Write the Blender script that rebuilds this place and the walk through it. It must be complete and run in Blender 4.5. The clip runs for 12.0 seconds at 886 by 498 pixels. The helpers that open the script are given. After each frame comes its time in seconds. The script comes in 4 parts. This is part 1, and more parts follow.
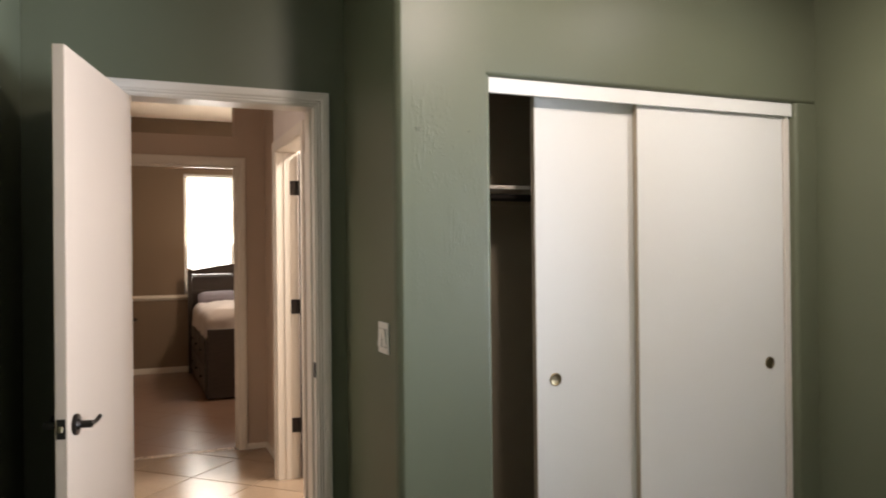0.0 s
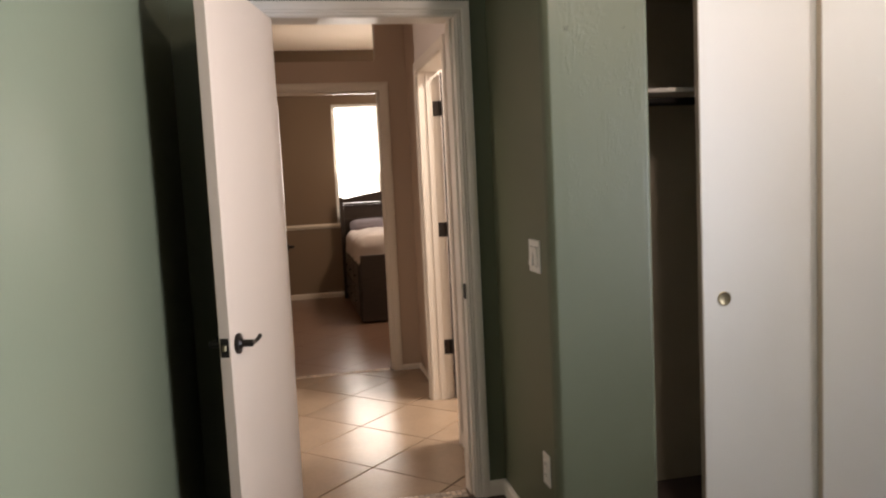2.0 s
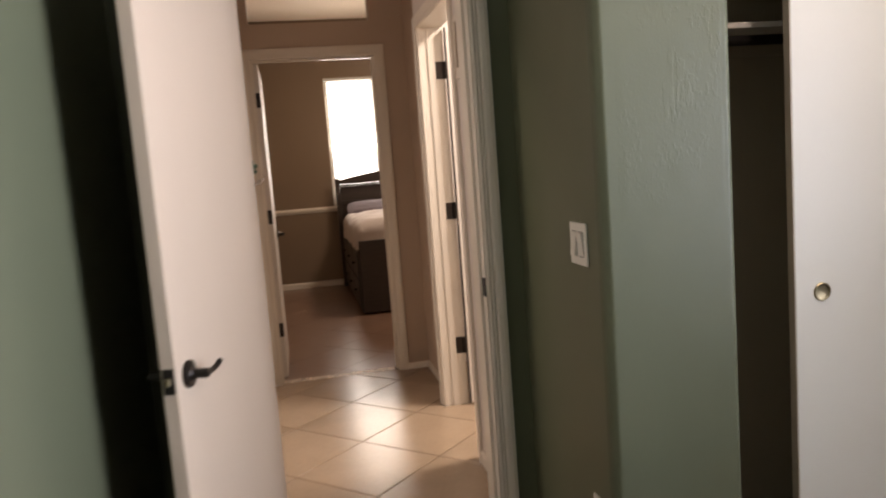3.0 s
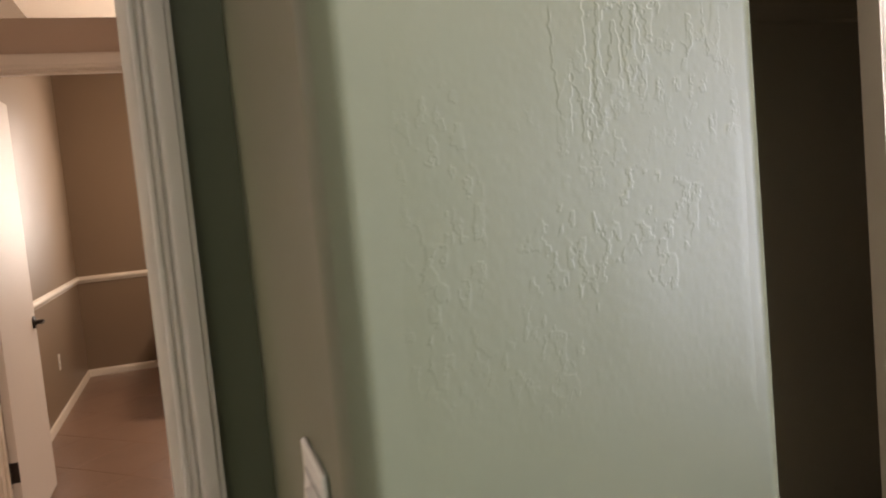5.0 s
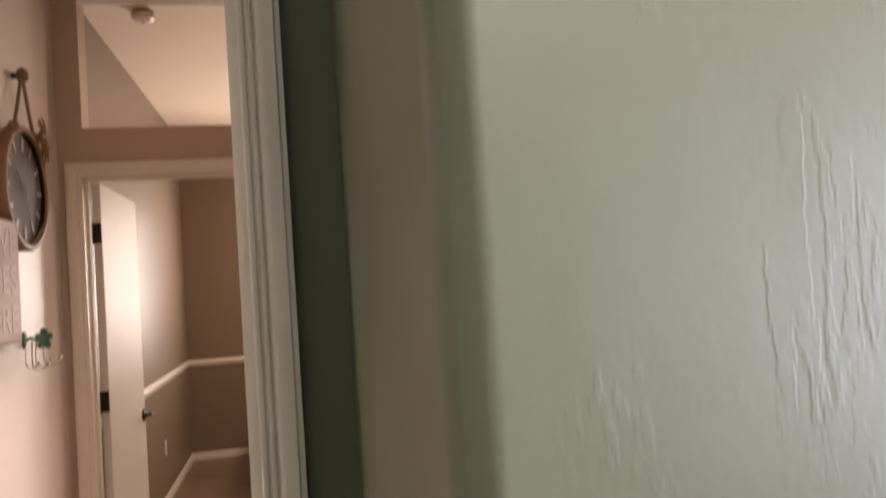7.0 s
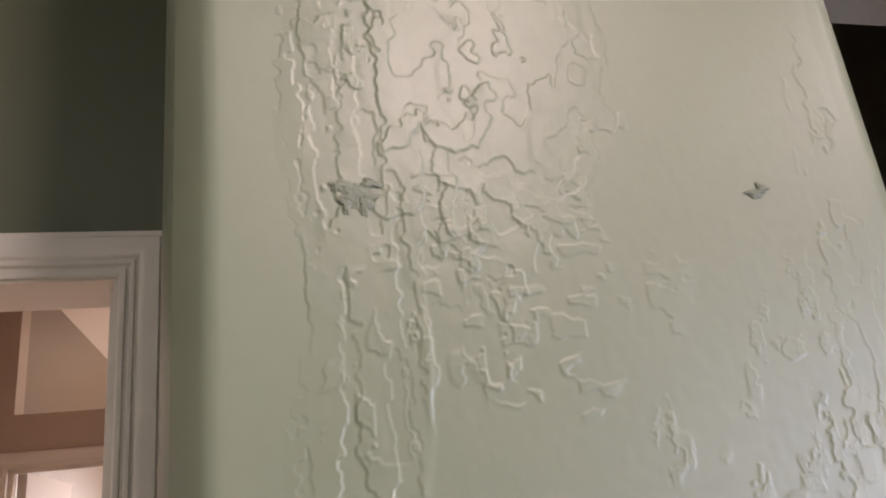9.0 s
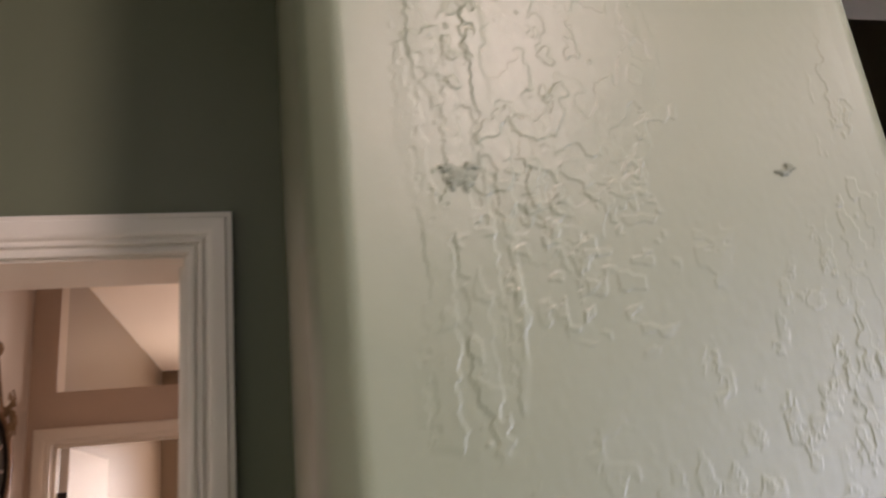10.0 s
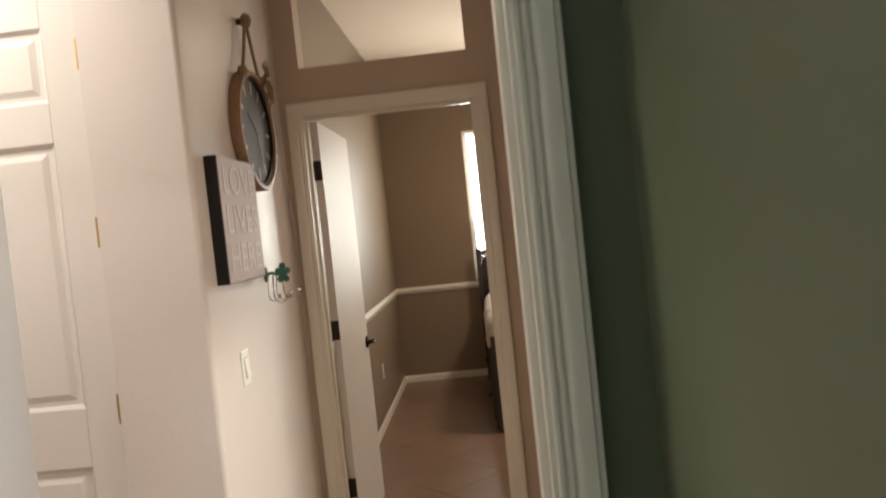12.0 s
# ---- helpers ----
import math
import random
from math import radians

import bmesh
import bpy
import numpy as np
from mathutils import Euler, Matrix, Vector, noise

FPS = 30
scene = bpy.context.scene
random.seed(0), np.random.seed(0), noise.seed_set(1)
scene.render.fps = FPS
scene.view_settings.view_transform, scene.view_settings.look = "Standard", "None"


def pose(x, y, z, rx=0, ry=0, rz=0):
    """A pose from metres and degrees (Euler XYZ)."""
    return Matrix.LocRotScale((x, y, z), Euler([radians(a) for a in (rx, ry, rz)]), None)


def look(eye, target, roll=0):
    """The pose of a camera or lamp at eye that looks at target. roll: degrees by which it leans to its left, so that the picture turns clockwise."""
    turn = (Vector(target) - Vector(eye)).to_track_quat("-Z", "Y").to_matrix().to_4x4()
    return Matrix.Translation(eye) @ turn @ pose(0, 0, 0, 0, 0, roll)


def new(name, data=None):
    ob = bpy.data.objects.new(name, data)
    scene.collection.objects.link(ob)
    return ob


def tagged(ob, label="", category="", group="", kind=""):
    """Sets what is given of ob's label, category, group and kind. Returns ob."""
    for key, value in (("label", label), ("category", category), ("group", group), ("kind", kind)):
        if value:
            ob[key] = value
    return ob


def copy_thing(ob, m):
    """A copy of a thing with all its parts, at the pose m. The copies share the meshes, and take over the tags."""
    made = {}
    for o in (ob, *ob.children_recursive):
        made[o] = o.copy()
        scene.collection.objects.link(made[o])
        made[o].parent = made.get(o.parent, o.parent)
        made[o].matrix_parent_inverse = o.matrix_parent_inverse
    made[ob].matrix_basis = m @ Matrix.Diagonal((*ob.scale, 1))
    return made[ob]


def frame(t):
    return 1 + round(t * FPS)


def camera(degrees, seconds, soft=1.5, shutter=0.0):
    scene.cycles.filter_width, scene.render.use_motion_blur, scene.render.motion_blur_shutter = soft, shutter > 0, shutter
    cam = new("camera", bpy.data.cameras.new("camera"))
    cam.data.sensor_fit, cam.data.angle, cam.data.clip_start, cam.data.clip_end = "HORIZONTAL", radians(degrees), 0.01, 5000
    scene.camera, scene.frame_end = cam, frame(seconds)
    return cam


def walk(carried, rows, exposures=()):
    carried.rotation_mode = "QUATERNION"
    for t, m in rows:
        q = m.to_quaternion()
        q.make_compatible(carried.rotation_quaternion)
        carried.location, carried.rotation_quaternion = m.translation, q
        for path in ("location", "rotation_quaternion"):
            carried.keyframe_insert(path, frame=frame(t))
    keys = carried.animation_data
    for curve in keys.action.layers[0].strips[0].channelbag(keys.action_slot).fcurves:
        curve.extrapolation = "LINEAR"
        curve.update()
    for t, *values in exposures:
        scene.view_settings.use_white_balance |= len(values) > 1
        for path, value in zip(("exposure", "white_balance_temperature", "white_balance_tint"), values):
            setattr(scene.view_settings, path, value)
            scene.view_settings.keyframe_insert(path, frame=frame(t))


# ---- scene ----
cam = camera(61.4, 12.0, soft=1.9, shutter=0.5)
PATH = [
    (0, (0.042, 0.33, 1.402), (0.811, 2.177, 1.409), -0.6),
    (0.5, (0.029, 0.335, 1.405), (0.687, 2.224, 1.42), -0.4),
    (1, (0.022, 0.344, 1.387), (0.584, 2.263, 1.357), -0.9),
    (1.5, (0.031, 0.394, 1.368), (0.499, 2.335, 1.254), -1.5),
    (2, (0.07, 0.464, 1.362), (0.46, 2.417, 1.183), -2.8),
    (2.5, (0.083, 0.692, 1.33), (0.395, 2.651, 1.079), -4.2),
    (3, (0.151, 1.07, 1.333), (0.533, 3.02, 1.101), -4.3),
    (3.5, (0.301, 1.517, 1.341), (0.824, 3.439, 1.166), -6.5),
    (3.7, (0.385, 1.691, 1.334), (0.966, 3.599, 1.181), -7.8),
    (5.5, (0.865, 2.402, 1.365), (1.499, 4.294, 1.223), -4.4),
    (6, (0.843, 2.437, 1.352), (1.366, 4.363, 1.226), -4.5),
    (6.5, (0.823, 2.451, 1.368), (1.234, 4.406, 1.281), -3.8),
    (7, (0.827, 2.45, 1.48), (1.226, 4.407, 1.57), -3.9),
    (7.5, (0.866, 2.526, 1.66), (1.287, 4.453, 1.99), -5.4),
    (7.7, (0.887, 2.521, 1.681), (1.317, 4.419, 2.142), -4.2),
    (9.5, (0.946, 2.525, 1.711), (1.437, 4.35, 2.368), -6.7),
    (10, (0.888, 2.464, 1.682), (1.328, 4.315, 2.3), -6.2),
    (10.5, (0.836, 2.4, 1.617), (1.15, 4.324, 2.064), -6.9),
    (11, (0.801, 2.402, 1.59), (0.947, 4.382, 1.83), -7.3),
    (11.5, (0.761, 2.436, 1.531), (0.716, 4.434, 1.607), -7.0),
    (12, (0.707, 2.571, 1.497), (0.602, 4.567, 1.431), -6.0),
]
EXPOSURES = [(0.0, 0.15, 6600, 11), (2.5, 0.0, 6800, 15), (3.7, 0.1, 6850, 15), (5.3, 0.72, 6950, 19), (6.5, 0.64, 6900, 20), (7.5, 0.48, 6750, 22),
             (9.5, 0.47, 6550, 25), (10.5, 0.45, 6850, 23), (11.2, 0.4, 6700, 17), (12.0, 0.42, 6150, 3)]
walk(cam, [(t, look(e, g, r)) for t, e, g, r in PATH], EXPOSURES)

# ---- world and lights ----
world = bpy.data.worlds.new("world")
scene.world = world
world.use_nodes = True
_wn = world.node_tree.nodes
_sky = _wn.new("ShaderNodeTexSky")
_sky.sky_type, _sky.sun_disc = "NISHITA", False
_sky.sun_elevation, _sky.sun_rotation = radians(40), radians(120)
_wn["Background"].inputs[1].default_value = 0.12
world.node_tree.links.new(_sky.outputs[0], _wn["Background"].inputs[0])


def area_lamp(name, place, target, w, h, watts, colour, spread=180):
    data = bpy.data.lights.new(name, "AREA")
    data.shape, data.size, data.size_y = "RECTANGLE", w, h
    data.energy, data.color, data.spread = watts, colour, radians(spread)
    ob = new(name, data)
    ob.matrix_world = look(place, target)
    return ob


sun = new("sun", bpy.data.lights.new("sun", "SUN"))
sun.data.energy, sun.data.angle, sun.data.color = 2.0, radians(0.5), (1, 0.95, 0.88)
sun.matrix_world = look((6, -8, 9), (0, 0, 0))

# daylight in the windows
area_lamp("bedroom_window_light", (3.02, 0.80, 1.38), (0, 0.80, 1.38), 1.6, 1.5, 180, (0.86, 0.97, 1.19), 110)
area_lamp("far_window_light", (1.18, 9.833, 1.64), (1.18, 6.3, 3.3), 1.08, 1.40, 45, (1.0, 0.93, 0.84))
# lamps and added fill lights
LAMPS = ((1.33, 1.80), (2.38, 1.90))
bulb = new("overhead_light", bpy.data.lights.new("overhead_light", "POINT"))
bulb.data.energy, bulb.data.color, bulb.data.shadow_soft_size = 40, (1.0, 0.87, 0.81), 0.09
bulb.location = (*LAMPS[0], 2.53)
# fill added to brighten the closet wall; no second lamp is known
area_lamp("overhead_light", (*LAMPS[1], 2.565), (*LAMPS[1], 0), 0.2, 0.2, 13, (1.0, 0.93, 0.89))
# unseen light placed to brighten the hall; no fixture known there
area_lamp("hall_unseen_light", (-1.0, 4.15, 2.86), (-1.0, 4.15, 0), 0.35, 0.35, 23, (1.0, 0.88, 0.80))
area_lamp("side_room_lamp_light", (1.9, 4.45, 2.70), (1.6, 4.6, 0), 0.4, 0.3, 76, (1.0, 0.92, 0.83))
# fill added to brighten the far room, which only its window lights
area_lamp("far_room_fill_light", (1.9, 7.6, 2.93), (1.9, 7.6, 0), 0.4, 0.4, 38, (1.0, 0.80, 0.62))


# ---- materials ----
def shader(name):
    m = bpy.data.materials.new(name)
    m.use_nodes = True
    nt = m.node_tree
    return m, nt, nt.nodes["Principled BSDF"]


def node(nt, kind, **values):
    n = nt.nodes.new(kind)
    for k, v in values.items():
        n.inputs[k].default_value = v
    return n


def surface(name, colour, rough=0.5, metal=0.0, vary=0.12, scale=3.0, grain=60.0, bump=0.1, depth=0.002, stretch=(1, 1, 1), coat=0.0, piece=0.0, spec=0.5):
    """Paint, plaster, metal or cloth: two scales of mottling and a fine relief."""
    m, nt, b = shader(name)
    link = nt.links.new
    co = nt.nodes.new("ShaderNodeTexCoord")
    mp = node(nt, "ShaderNodeMapping", Scale=stretch)
    link(co.outputs["Object"], mp.inputs[0])
    big = node(nt, "ShaderNodeTexNoise", Scale=scale, Detail=4.0)
    small = node(nt, "ShaderNodeTexNoise", Scale=grain, Detail=3.0)
    link(mp.outputs[0], big.inputs["Vector"])
    link(mp.outputs[0], small.inputs["Vector"])
    mix = nt.nodes.new("ShaderNodeMix")
    mix.data_type = "RGBA"
    mix.inputs[6].default_value = (*[c * (1 - vary) for c in colour], 1)
    mix.inputs[7].default_value = (*[min(1, c * (1 + vary)) for c in colour], 1)
    add = nt.nodes.new("ShaderNodeMath")
    add.operation = "MULTIPLY_ADD"
    link(small.outputs[0], add.inputs[0])
    add.inputs[1].default_value = 0.35
    half = nt.nodes.new("ShaderNodeMath")
    half.operation = "MULTIPLY"
    link(big.outputs[0], half.inputs[0])
    half.inputs[1].default_value = 0.65
    link(half.outputs[0], add.inputs[2])
    link(add.outputs[0], mix.inputs[0])
    out = mix.outputs[2]
    if piece:
        info = nt.nodes.new("ShaderNodeObjectInfo")
        hsv = nt.nodes.new("ShaderNodeHueSaturation")
        rng = node(nt, "ShaderNodeMapRange")
        rng.inputs[3].default_value, rng.inputs[4].default_value = 1 - piece, 1 + piece
        link(info.outputs["Random"], rng.inputs[0])
        link(rng.outputs[0], hsv.inputs["Value"])
        link(out, hsv.inputs["Color"])
        out = hsv.outputs[0]
    link(out, b.inputs["Base Color"])
    rr = node(nt, "ShaderNodeMapRange")
    rr.inputs[3].default_value, rr.inputs[4].default_value = max(0.02, rough * 0.95), min(1, rough * 1.05)
    link(big.outputs[0], rr.inputs[0])
    link(rr.outputs[0], b.inputs["Roughness"])
    b.inputs["Metallic"].default_value = metal
    b.inputs["Coat Weight"].default_value = coat
    b.inputs["Specular IOR Level"].default_value = spec
    if bump:
        bp = node(nt, "ShaderNodeBump", Strength=bump, Distance=depth)
        link(small.outputs[0], bp.inputs["Height"])
        link(bp.outputs[0], b.inputs["Normal"])
    return m


def wood(name, dark, light, rough=0.5, scale=14.0, axis=(1, 12, 12), bump=0.15):
    m, nt, b = shader(name)
    link = nt.links.new
    co = nt.nodes.new("ShaderNodeTexCoord")
    mp = node(nt, "ShaderNodeMapping", Scale=axis)
    link(co.outputs["Object"], mp.inputs[0])
    n = node(nt, "ShaderNodeTexNoise", Scale=scale, Detail=6.0, Distortion=0.6)
    link(mp.outputs[0], n.inputs["Vector"])
    mix = nt.nodes.new("ShaderNodeMix")
    mix.data_type = "RGBA"
    mix.inputs[6].default_value, mix.inputs[7].default_value = (*dark, 1), (*light, 1)
    link(n.outputs[0], mix.inputs[0])
    link(mix.outputs[2], b.inputs["Base Color"])
    b.inputs["Roughness"].default_value = rough
    bp = node(nt, "ShaderNodeBump", Strength=bump, Distance=0.002)
    link(n.outputs[0], bp.inputs["Height"])
    link(bp.outputs[0], b.inputs["Normal"])
    return m


def glow(name, colour, strength):
    m, nt, b = shader(name)
    b.inputs["Base Color"].default_value = (*colour, 1)
    b.inputs["Emission Color"].default_value = (*colour, 1)
    b.inputs["Emission Strength"].default_value = strength
    return m


GREEN = surface("green_satin_paint", (0.119, 0.129, 0.080), 0.42, spec=0.36, vary=0.05, scale=1.6, grain=90, bump=0.10, depth=0.0010)
SMEAR = surface("grey_filler_smear", (0.098, 0.106, 0.069), 0.5, spec=0.22, vary=0.25, scale=120, grain=400, bump=0.2)
TAN = surface("tan_wall_paint", (0.47, 0.365, 0.28), 0.42, vary=0.06, scale=1.5, grain=110, bump=0.3, depth=0.0015)
BROWN = surface("brown_wall_paint", (0.235, 0.172, 0.116), 0.38, vary=0.06, scale=1.5, grain=110, bump=0.25, depth=0.0015)
CREAM = surface("cream_hall_paint", (0.63, 0.57, 0.525), 0.36, vary=0.05, scale=1.5, grain=100, bump=0.40, depth=0.0015)
CLOSET = surface("closet_paint", (0.40, 0.335, 0.235), 0.7, vary=0.06, scale=2, grain=90, bump=0.2)
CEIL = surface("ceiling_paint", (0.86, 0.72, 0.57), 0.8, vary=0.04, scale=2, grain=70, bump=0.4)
# unseen bedroom ceiling, coloured dark so that it bounces less light
BEDCEIL = surface("bedroom_ceiling_darkened", (0.36, 0.33, 0.30), 0.8, vary=0.04, scale=2, grain=70, bump=0.4)
WHITE = surface("white_trim_paint", (0.70, 0.64, 0.555), 0.34, vary=0.03, scale=4, grain=90, bump=0.06, stretch=(6, 6, 1))
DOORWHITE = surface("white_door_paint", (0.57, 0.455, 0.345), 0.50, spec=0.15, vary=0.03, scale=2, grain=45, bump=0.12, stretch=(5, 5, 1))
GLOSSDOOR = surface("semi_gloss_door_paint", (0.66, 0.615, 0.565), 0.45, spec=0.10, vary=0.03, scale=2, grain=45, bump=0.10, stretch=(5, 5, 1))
SLIDER = surface("white_laminate", (0.765, 0.755, 0.695), 0.34, spec=0.16, vary=0.02, scale=2, grain=60, bump=0.10, depth=0.001)
EDGESTRIP = surface("beige_edge_tone", (0.42, 0.35, 0.26), 0.4, metal=0.3, vary=0.06, scale=8, grain=90, bump=0.05)
BRONZE = surface("dark_bronze", (0.030, 0.024, 0.020), 0.38, metal=0.7, vary=0.2, scale=20, grain=160, bump=0.05)
BRASS = surface("brass", (0.62, 0.47, 0.22), 0.28, metal=1.0, vary=0.1, scale=20, grain=160, bump=0.04)
NICKEL = surface("antique_brass_pull", (0.30, 0.24, 0.145), 0.34, metal=1.0, vary=0.1, scale=30, grain=160, bump=0.04)
PLASTIC = surface("white_plastic", (0.74, 0.71, 0.66), 0.3, vary=0.02, bump=0.0)
ROCKERGAP = surface("shaded_switch_gap", (0.16, 0.15, 0.13), 0.6, vary=0.05, bump=0.0)
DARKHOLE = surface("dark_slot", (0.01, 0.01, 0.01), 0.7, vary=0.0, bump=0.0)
TILE = surface("beige_ceramic_tile", (0.325, 0.236, 0.160), 0.25, spec=0.5, vary=0.24, scale=5, grain=45, bump=0.08, piece=0.06, coat=0.0)
GROUT = surface("brown_grout", (0.13, 0.085, 0.06), 0.85, vary=0.2, scale=12, grain=120, bump=0.4)
DARKGROUT = surface("dark_brown_grout", (0.172, 0.106, 0.075), 0.8, vary=0.2, scale=12, grain=120, bump=0.3)
MOSAIC = surface("mosaic_stone", (0.52, 0.42, 0.33), 0.4, vary=0.15, scale=20, grain=120, bump=0.1, piece=0.45)
ROOMFLOOR = surface("brown_room_floor", (0.190, 0.117, 0.082), 0.29, vary=0.42, scale=2.6, grain=30, bump=0.12, depth=0.002)
CARPET = surface("dark_carpet", (0.075, 0.052, 0.040), 0.95, vary=0.25, scale=6, grain=400, bump=0.8, depth=0.004)
BEDWOOD = wood("dark_bed_wood", (0.024, 0.018, 0.015), (0.068, 0.051, 0.041), 0.40, 10, (1, 10, 10))
SPREAD = surface("pale_bedspread", (0.56, 0.51, 0.485), 0.9, vary=0.14, scale=9, grain=120, bump=0.5, depth=0.004)
PILLOW = surface("mauve_pillow_cloth", (0.14, 0.112, 0.125), 0.9, vary=0.12, scale=9, grain=140, bump=0.4)
CLOCKWOOD = wood("clock_rim_wood", (0.13, 0.065, 0.03), (0.34, 0.20, 0.11), 0.5, 9, (8, 8, 8))
CLOCKFACE = surface("weathered_clock_face", (0.125, 0.118, 0.106), 0.65, vary=0.45, scale=7, grain=50, bump=0.2, stretch=(1, 6, 1))
ROPE = surface("jute_rope", (0.24, 0.16, 0.09), 0.9, vary=0.3, scale=60, grain=300, bump=0.8)
BLACKWOOD = surface("black_sign_edge", (0.009, 0.007, 0.006), 0.38, spec=0.3, vary=0.25, scale=20, grain=90, bump=0.2)
SIGNFACE = surface("pale_washed_board", (0.47, 0.40, 0.39), 0.6, vary=0.12, scale=8, grain=60, bump=0.2, stretch=(1, 1, 8))
SIGNTEXT = surface("white_letter_paint", (0.57, 0.50, 0.48), 0.6, vary=0.08, bump=0.1)
TEAL = surface("verdigris_metal", (0.07, 0.16, 0.125), 0.5, metal=0.3, vary=0.35, scale=40, grain=150, bump=0.3)
STEEL = surface("polished_steel", (0.6, 0.58, 0.55), 0.18, metal=1.0, vary=0.05, bump=0.0)
BLIND = surface("white_blind_slat", (0.80, 0.79, 0.76), 0.45, vary=0.03, bump=0.05)
FROST = surface("frosted_glass", (0.72, 0.66, 0.60), 0.12, vary=0.05, bump=0.0)
DAYGLOW = glow("bright_day", (1.0, 0.98, 0.94), 4.0)
LAMPGLASS = glow("lit_lamp_glass", (1.0, 0.82, 0.70), 2.5)


# ---- building helpers ----
def mesh_of(name, bm, material):
    me = bpy.data.meshes.new(name)
    bmesh.ops.recalc_face_normals(bm, faces=bm.faces)
    bm.to_mesh(me)
    bm.free()
    if material:
        me.materials.append(material)
    return me


def thing(name, bm, material, label="", category="", group="", kind="", smooth=False):
    ob = new(name, mesh_of(name, bm, material))
    if smooth:
        soften(ob)
    return tagged(ob, label, category, group, kind)


def empty(name, at, label, category, group="", kind="", rz=0.0):
    ob = new(name)
    ob.matrix_world = pose(*at, 0, 0, rz)
    ob.empty_display_size = 0.05
    return tagged(ob, label, category, group, kind)


def part(name, bm, material, parent, label="", smooth=False):
    ob = new(name, mesh_of(name, bm, material))
    ob.parent = parent
    if smooth:
        soften(ob)
    return tagged(ob, label)


def soften(ob, angle=40):
    me = ob.data
    me.polygons.foreach_set("use_smooth", [True] * len(me.polygons))
    bm = bmesh.new()
    bm.from_mesh(me)
    for e in bm.edges:
        e.smooth = len(e.link_faces) == 2 and e.calc_face_angle(0) < radians(angle)
    bm.to_mesh(me)
    bm.free()


def box(bm, x0, x1, y0, y1, z0, z1, bevel=0.0, seg=1):
    vs = bmesh.ops.create_cube(bm, size=1.0)["verts"]
    bmesh.ops.scale(bm, vec=(x1 - x0, y1 - y0, z1 - z0), verts=vs)
    bmesh.ops.translate(bm, vec=((x0 + x1) / 2, (y0 + y1) / 2, (z0 + z1) / 2), verts=vs)
    if bevel:
        es = list({e for v in vs for e in v.link_edges})
        bmesh.ops.bevel(bm, geom=es, offset=bevel, segments=seg, affect="EDGES", profile=0.5)
    return bm


def B(*a, **k):
    return box(bmesh.new(), *a, **k)


def boxes(rows, bevel=0.0):
    bm = bmesh.new()
    for r in rows:
        box(bm, *r, bevel=bevel)
    return bm


def cyl(bm, p, q, r, seg=20, r2=None, bevel=0.0):
    p, q = Vector(p), Vector(q)
    d = q - p
    m = Matrix.Translation((p + q) / 2) @ d.to_track_quat("Z", "Y").to_matrix().to_4x4()
    g = bmesh.ops.create_cone(bm, cap_ends=True, segments=seg, radius1=r, radius2=r if r2 is None else r2, depth=d.length, matrix=m)
    if bevel:
        es = [e for e in {e for v in g["verts"] for e in v.link_edges} if any(len(f.verts) > 4 for f in e.link_faces)]
        bmesh.ops.bevel(bm, geom=es, offset=bevel, segments=2, affect="EDGES", profile=0.5)
    return bm


def C(*a, **k):
    return cyl(bmesh.new(), *a, **k)


def lathe(bm, profile, seg=48, m=Matrix()):
    """Turns (radius, height) points about the z axis of m."""
    rings = []
    for r, h in profile:
        if r < 1e-6:
            rings.append([bm.verts.new(m @ Vector((0, 0, h)))])
        else:
            rings.append([bm.verts.new(m @ Vector((r * math.cos(i * math.tau / seg), r * math.sin(i * math.tau / seg), h))) for i in range(seg)])
    for a, b in zip(rings, rings[1:]):
        for i in range(seg):
            j = (i + 1) % seg
            q = ([a[0]] if len(a) == 1 else [a[i], a[j]]) + ([b[0]] if len(b) == 1 else [b[j], b[i]])
            if len(q) > 2:
                bm.faces.new(q)
    return bm


def tube(points, r, seg=8, closed=False):
    bm = bmesh.new()
    pts = [Vector(p) for p in points]
    n = len(pts)
    rings = []
    for i, p in enumerate(pts):
        a = pts[(i - 1) % n] if closed or i else p
        b = pts[(i + 1) % n] if closed or i < n - 1 else p
        q = (b - a).to_track_quat("Z", "Y").to_matrix()
        rings.append([bm.verts.new(p + q @ Vector((r * math.cos(k * math.tau / seg), r * math.sin(k * math.tau / seg), 0))) for k in range(seg)])
    for i in range(n if closed else n - 1):
        a, b = rings[i], rings[(i + 1) % n]
        for k in range(seg):
            bm.faces.new((a[k], a[(k + 1) % seg], b[(k + 1) % seg], b[k]))
    if not closed:
        bm.faces.new(rings[0]), bm.faces.new(rings[-1])
    return bm


def prism(bm, outline, z0, z1):
    """Extrudes a plan outline between two heights."""
    lo = [bm.verts.new((x, y, z0)) for x, y in outline]
    hi = [bm.verts.new((x, y, z1)) for x, y in outline]
    n = len(outline)
    for i in range(n):
        bm.faces.new((lo[i], lo[(i + 1) % n], hi[(i + 1) % n], hi[i]))
    bm.faces.new(lo), bm.faces.new(hi)
    return bm


def arc(cx, cy, r, a0, a1, n=8):
    return [(cx + r * math.cos(radians(a0 + (a1 - a0) * i / n)), cy + r * math.sin(radians(a0 + (a1 - a0) * i / n))) for i in range(n + 1)]


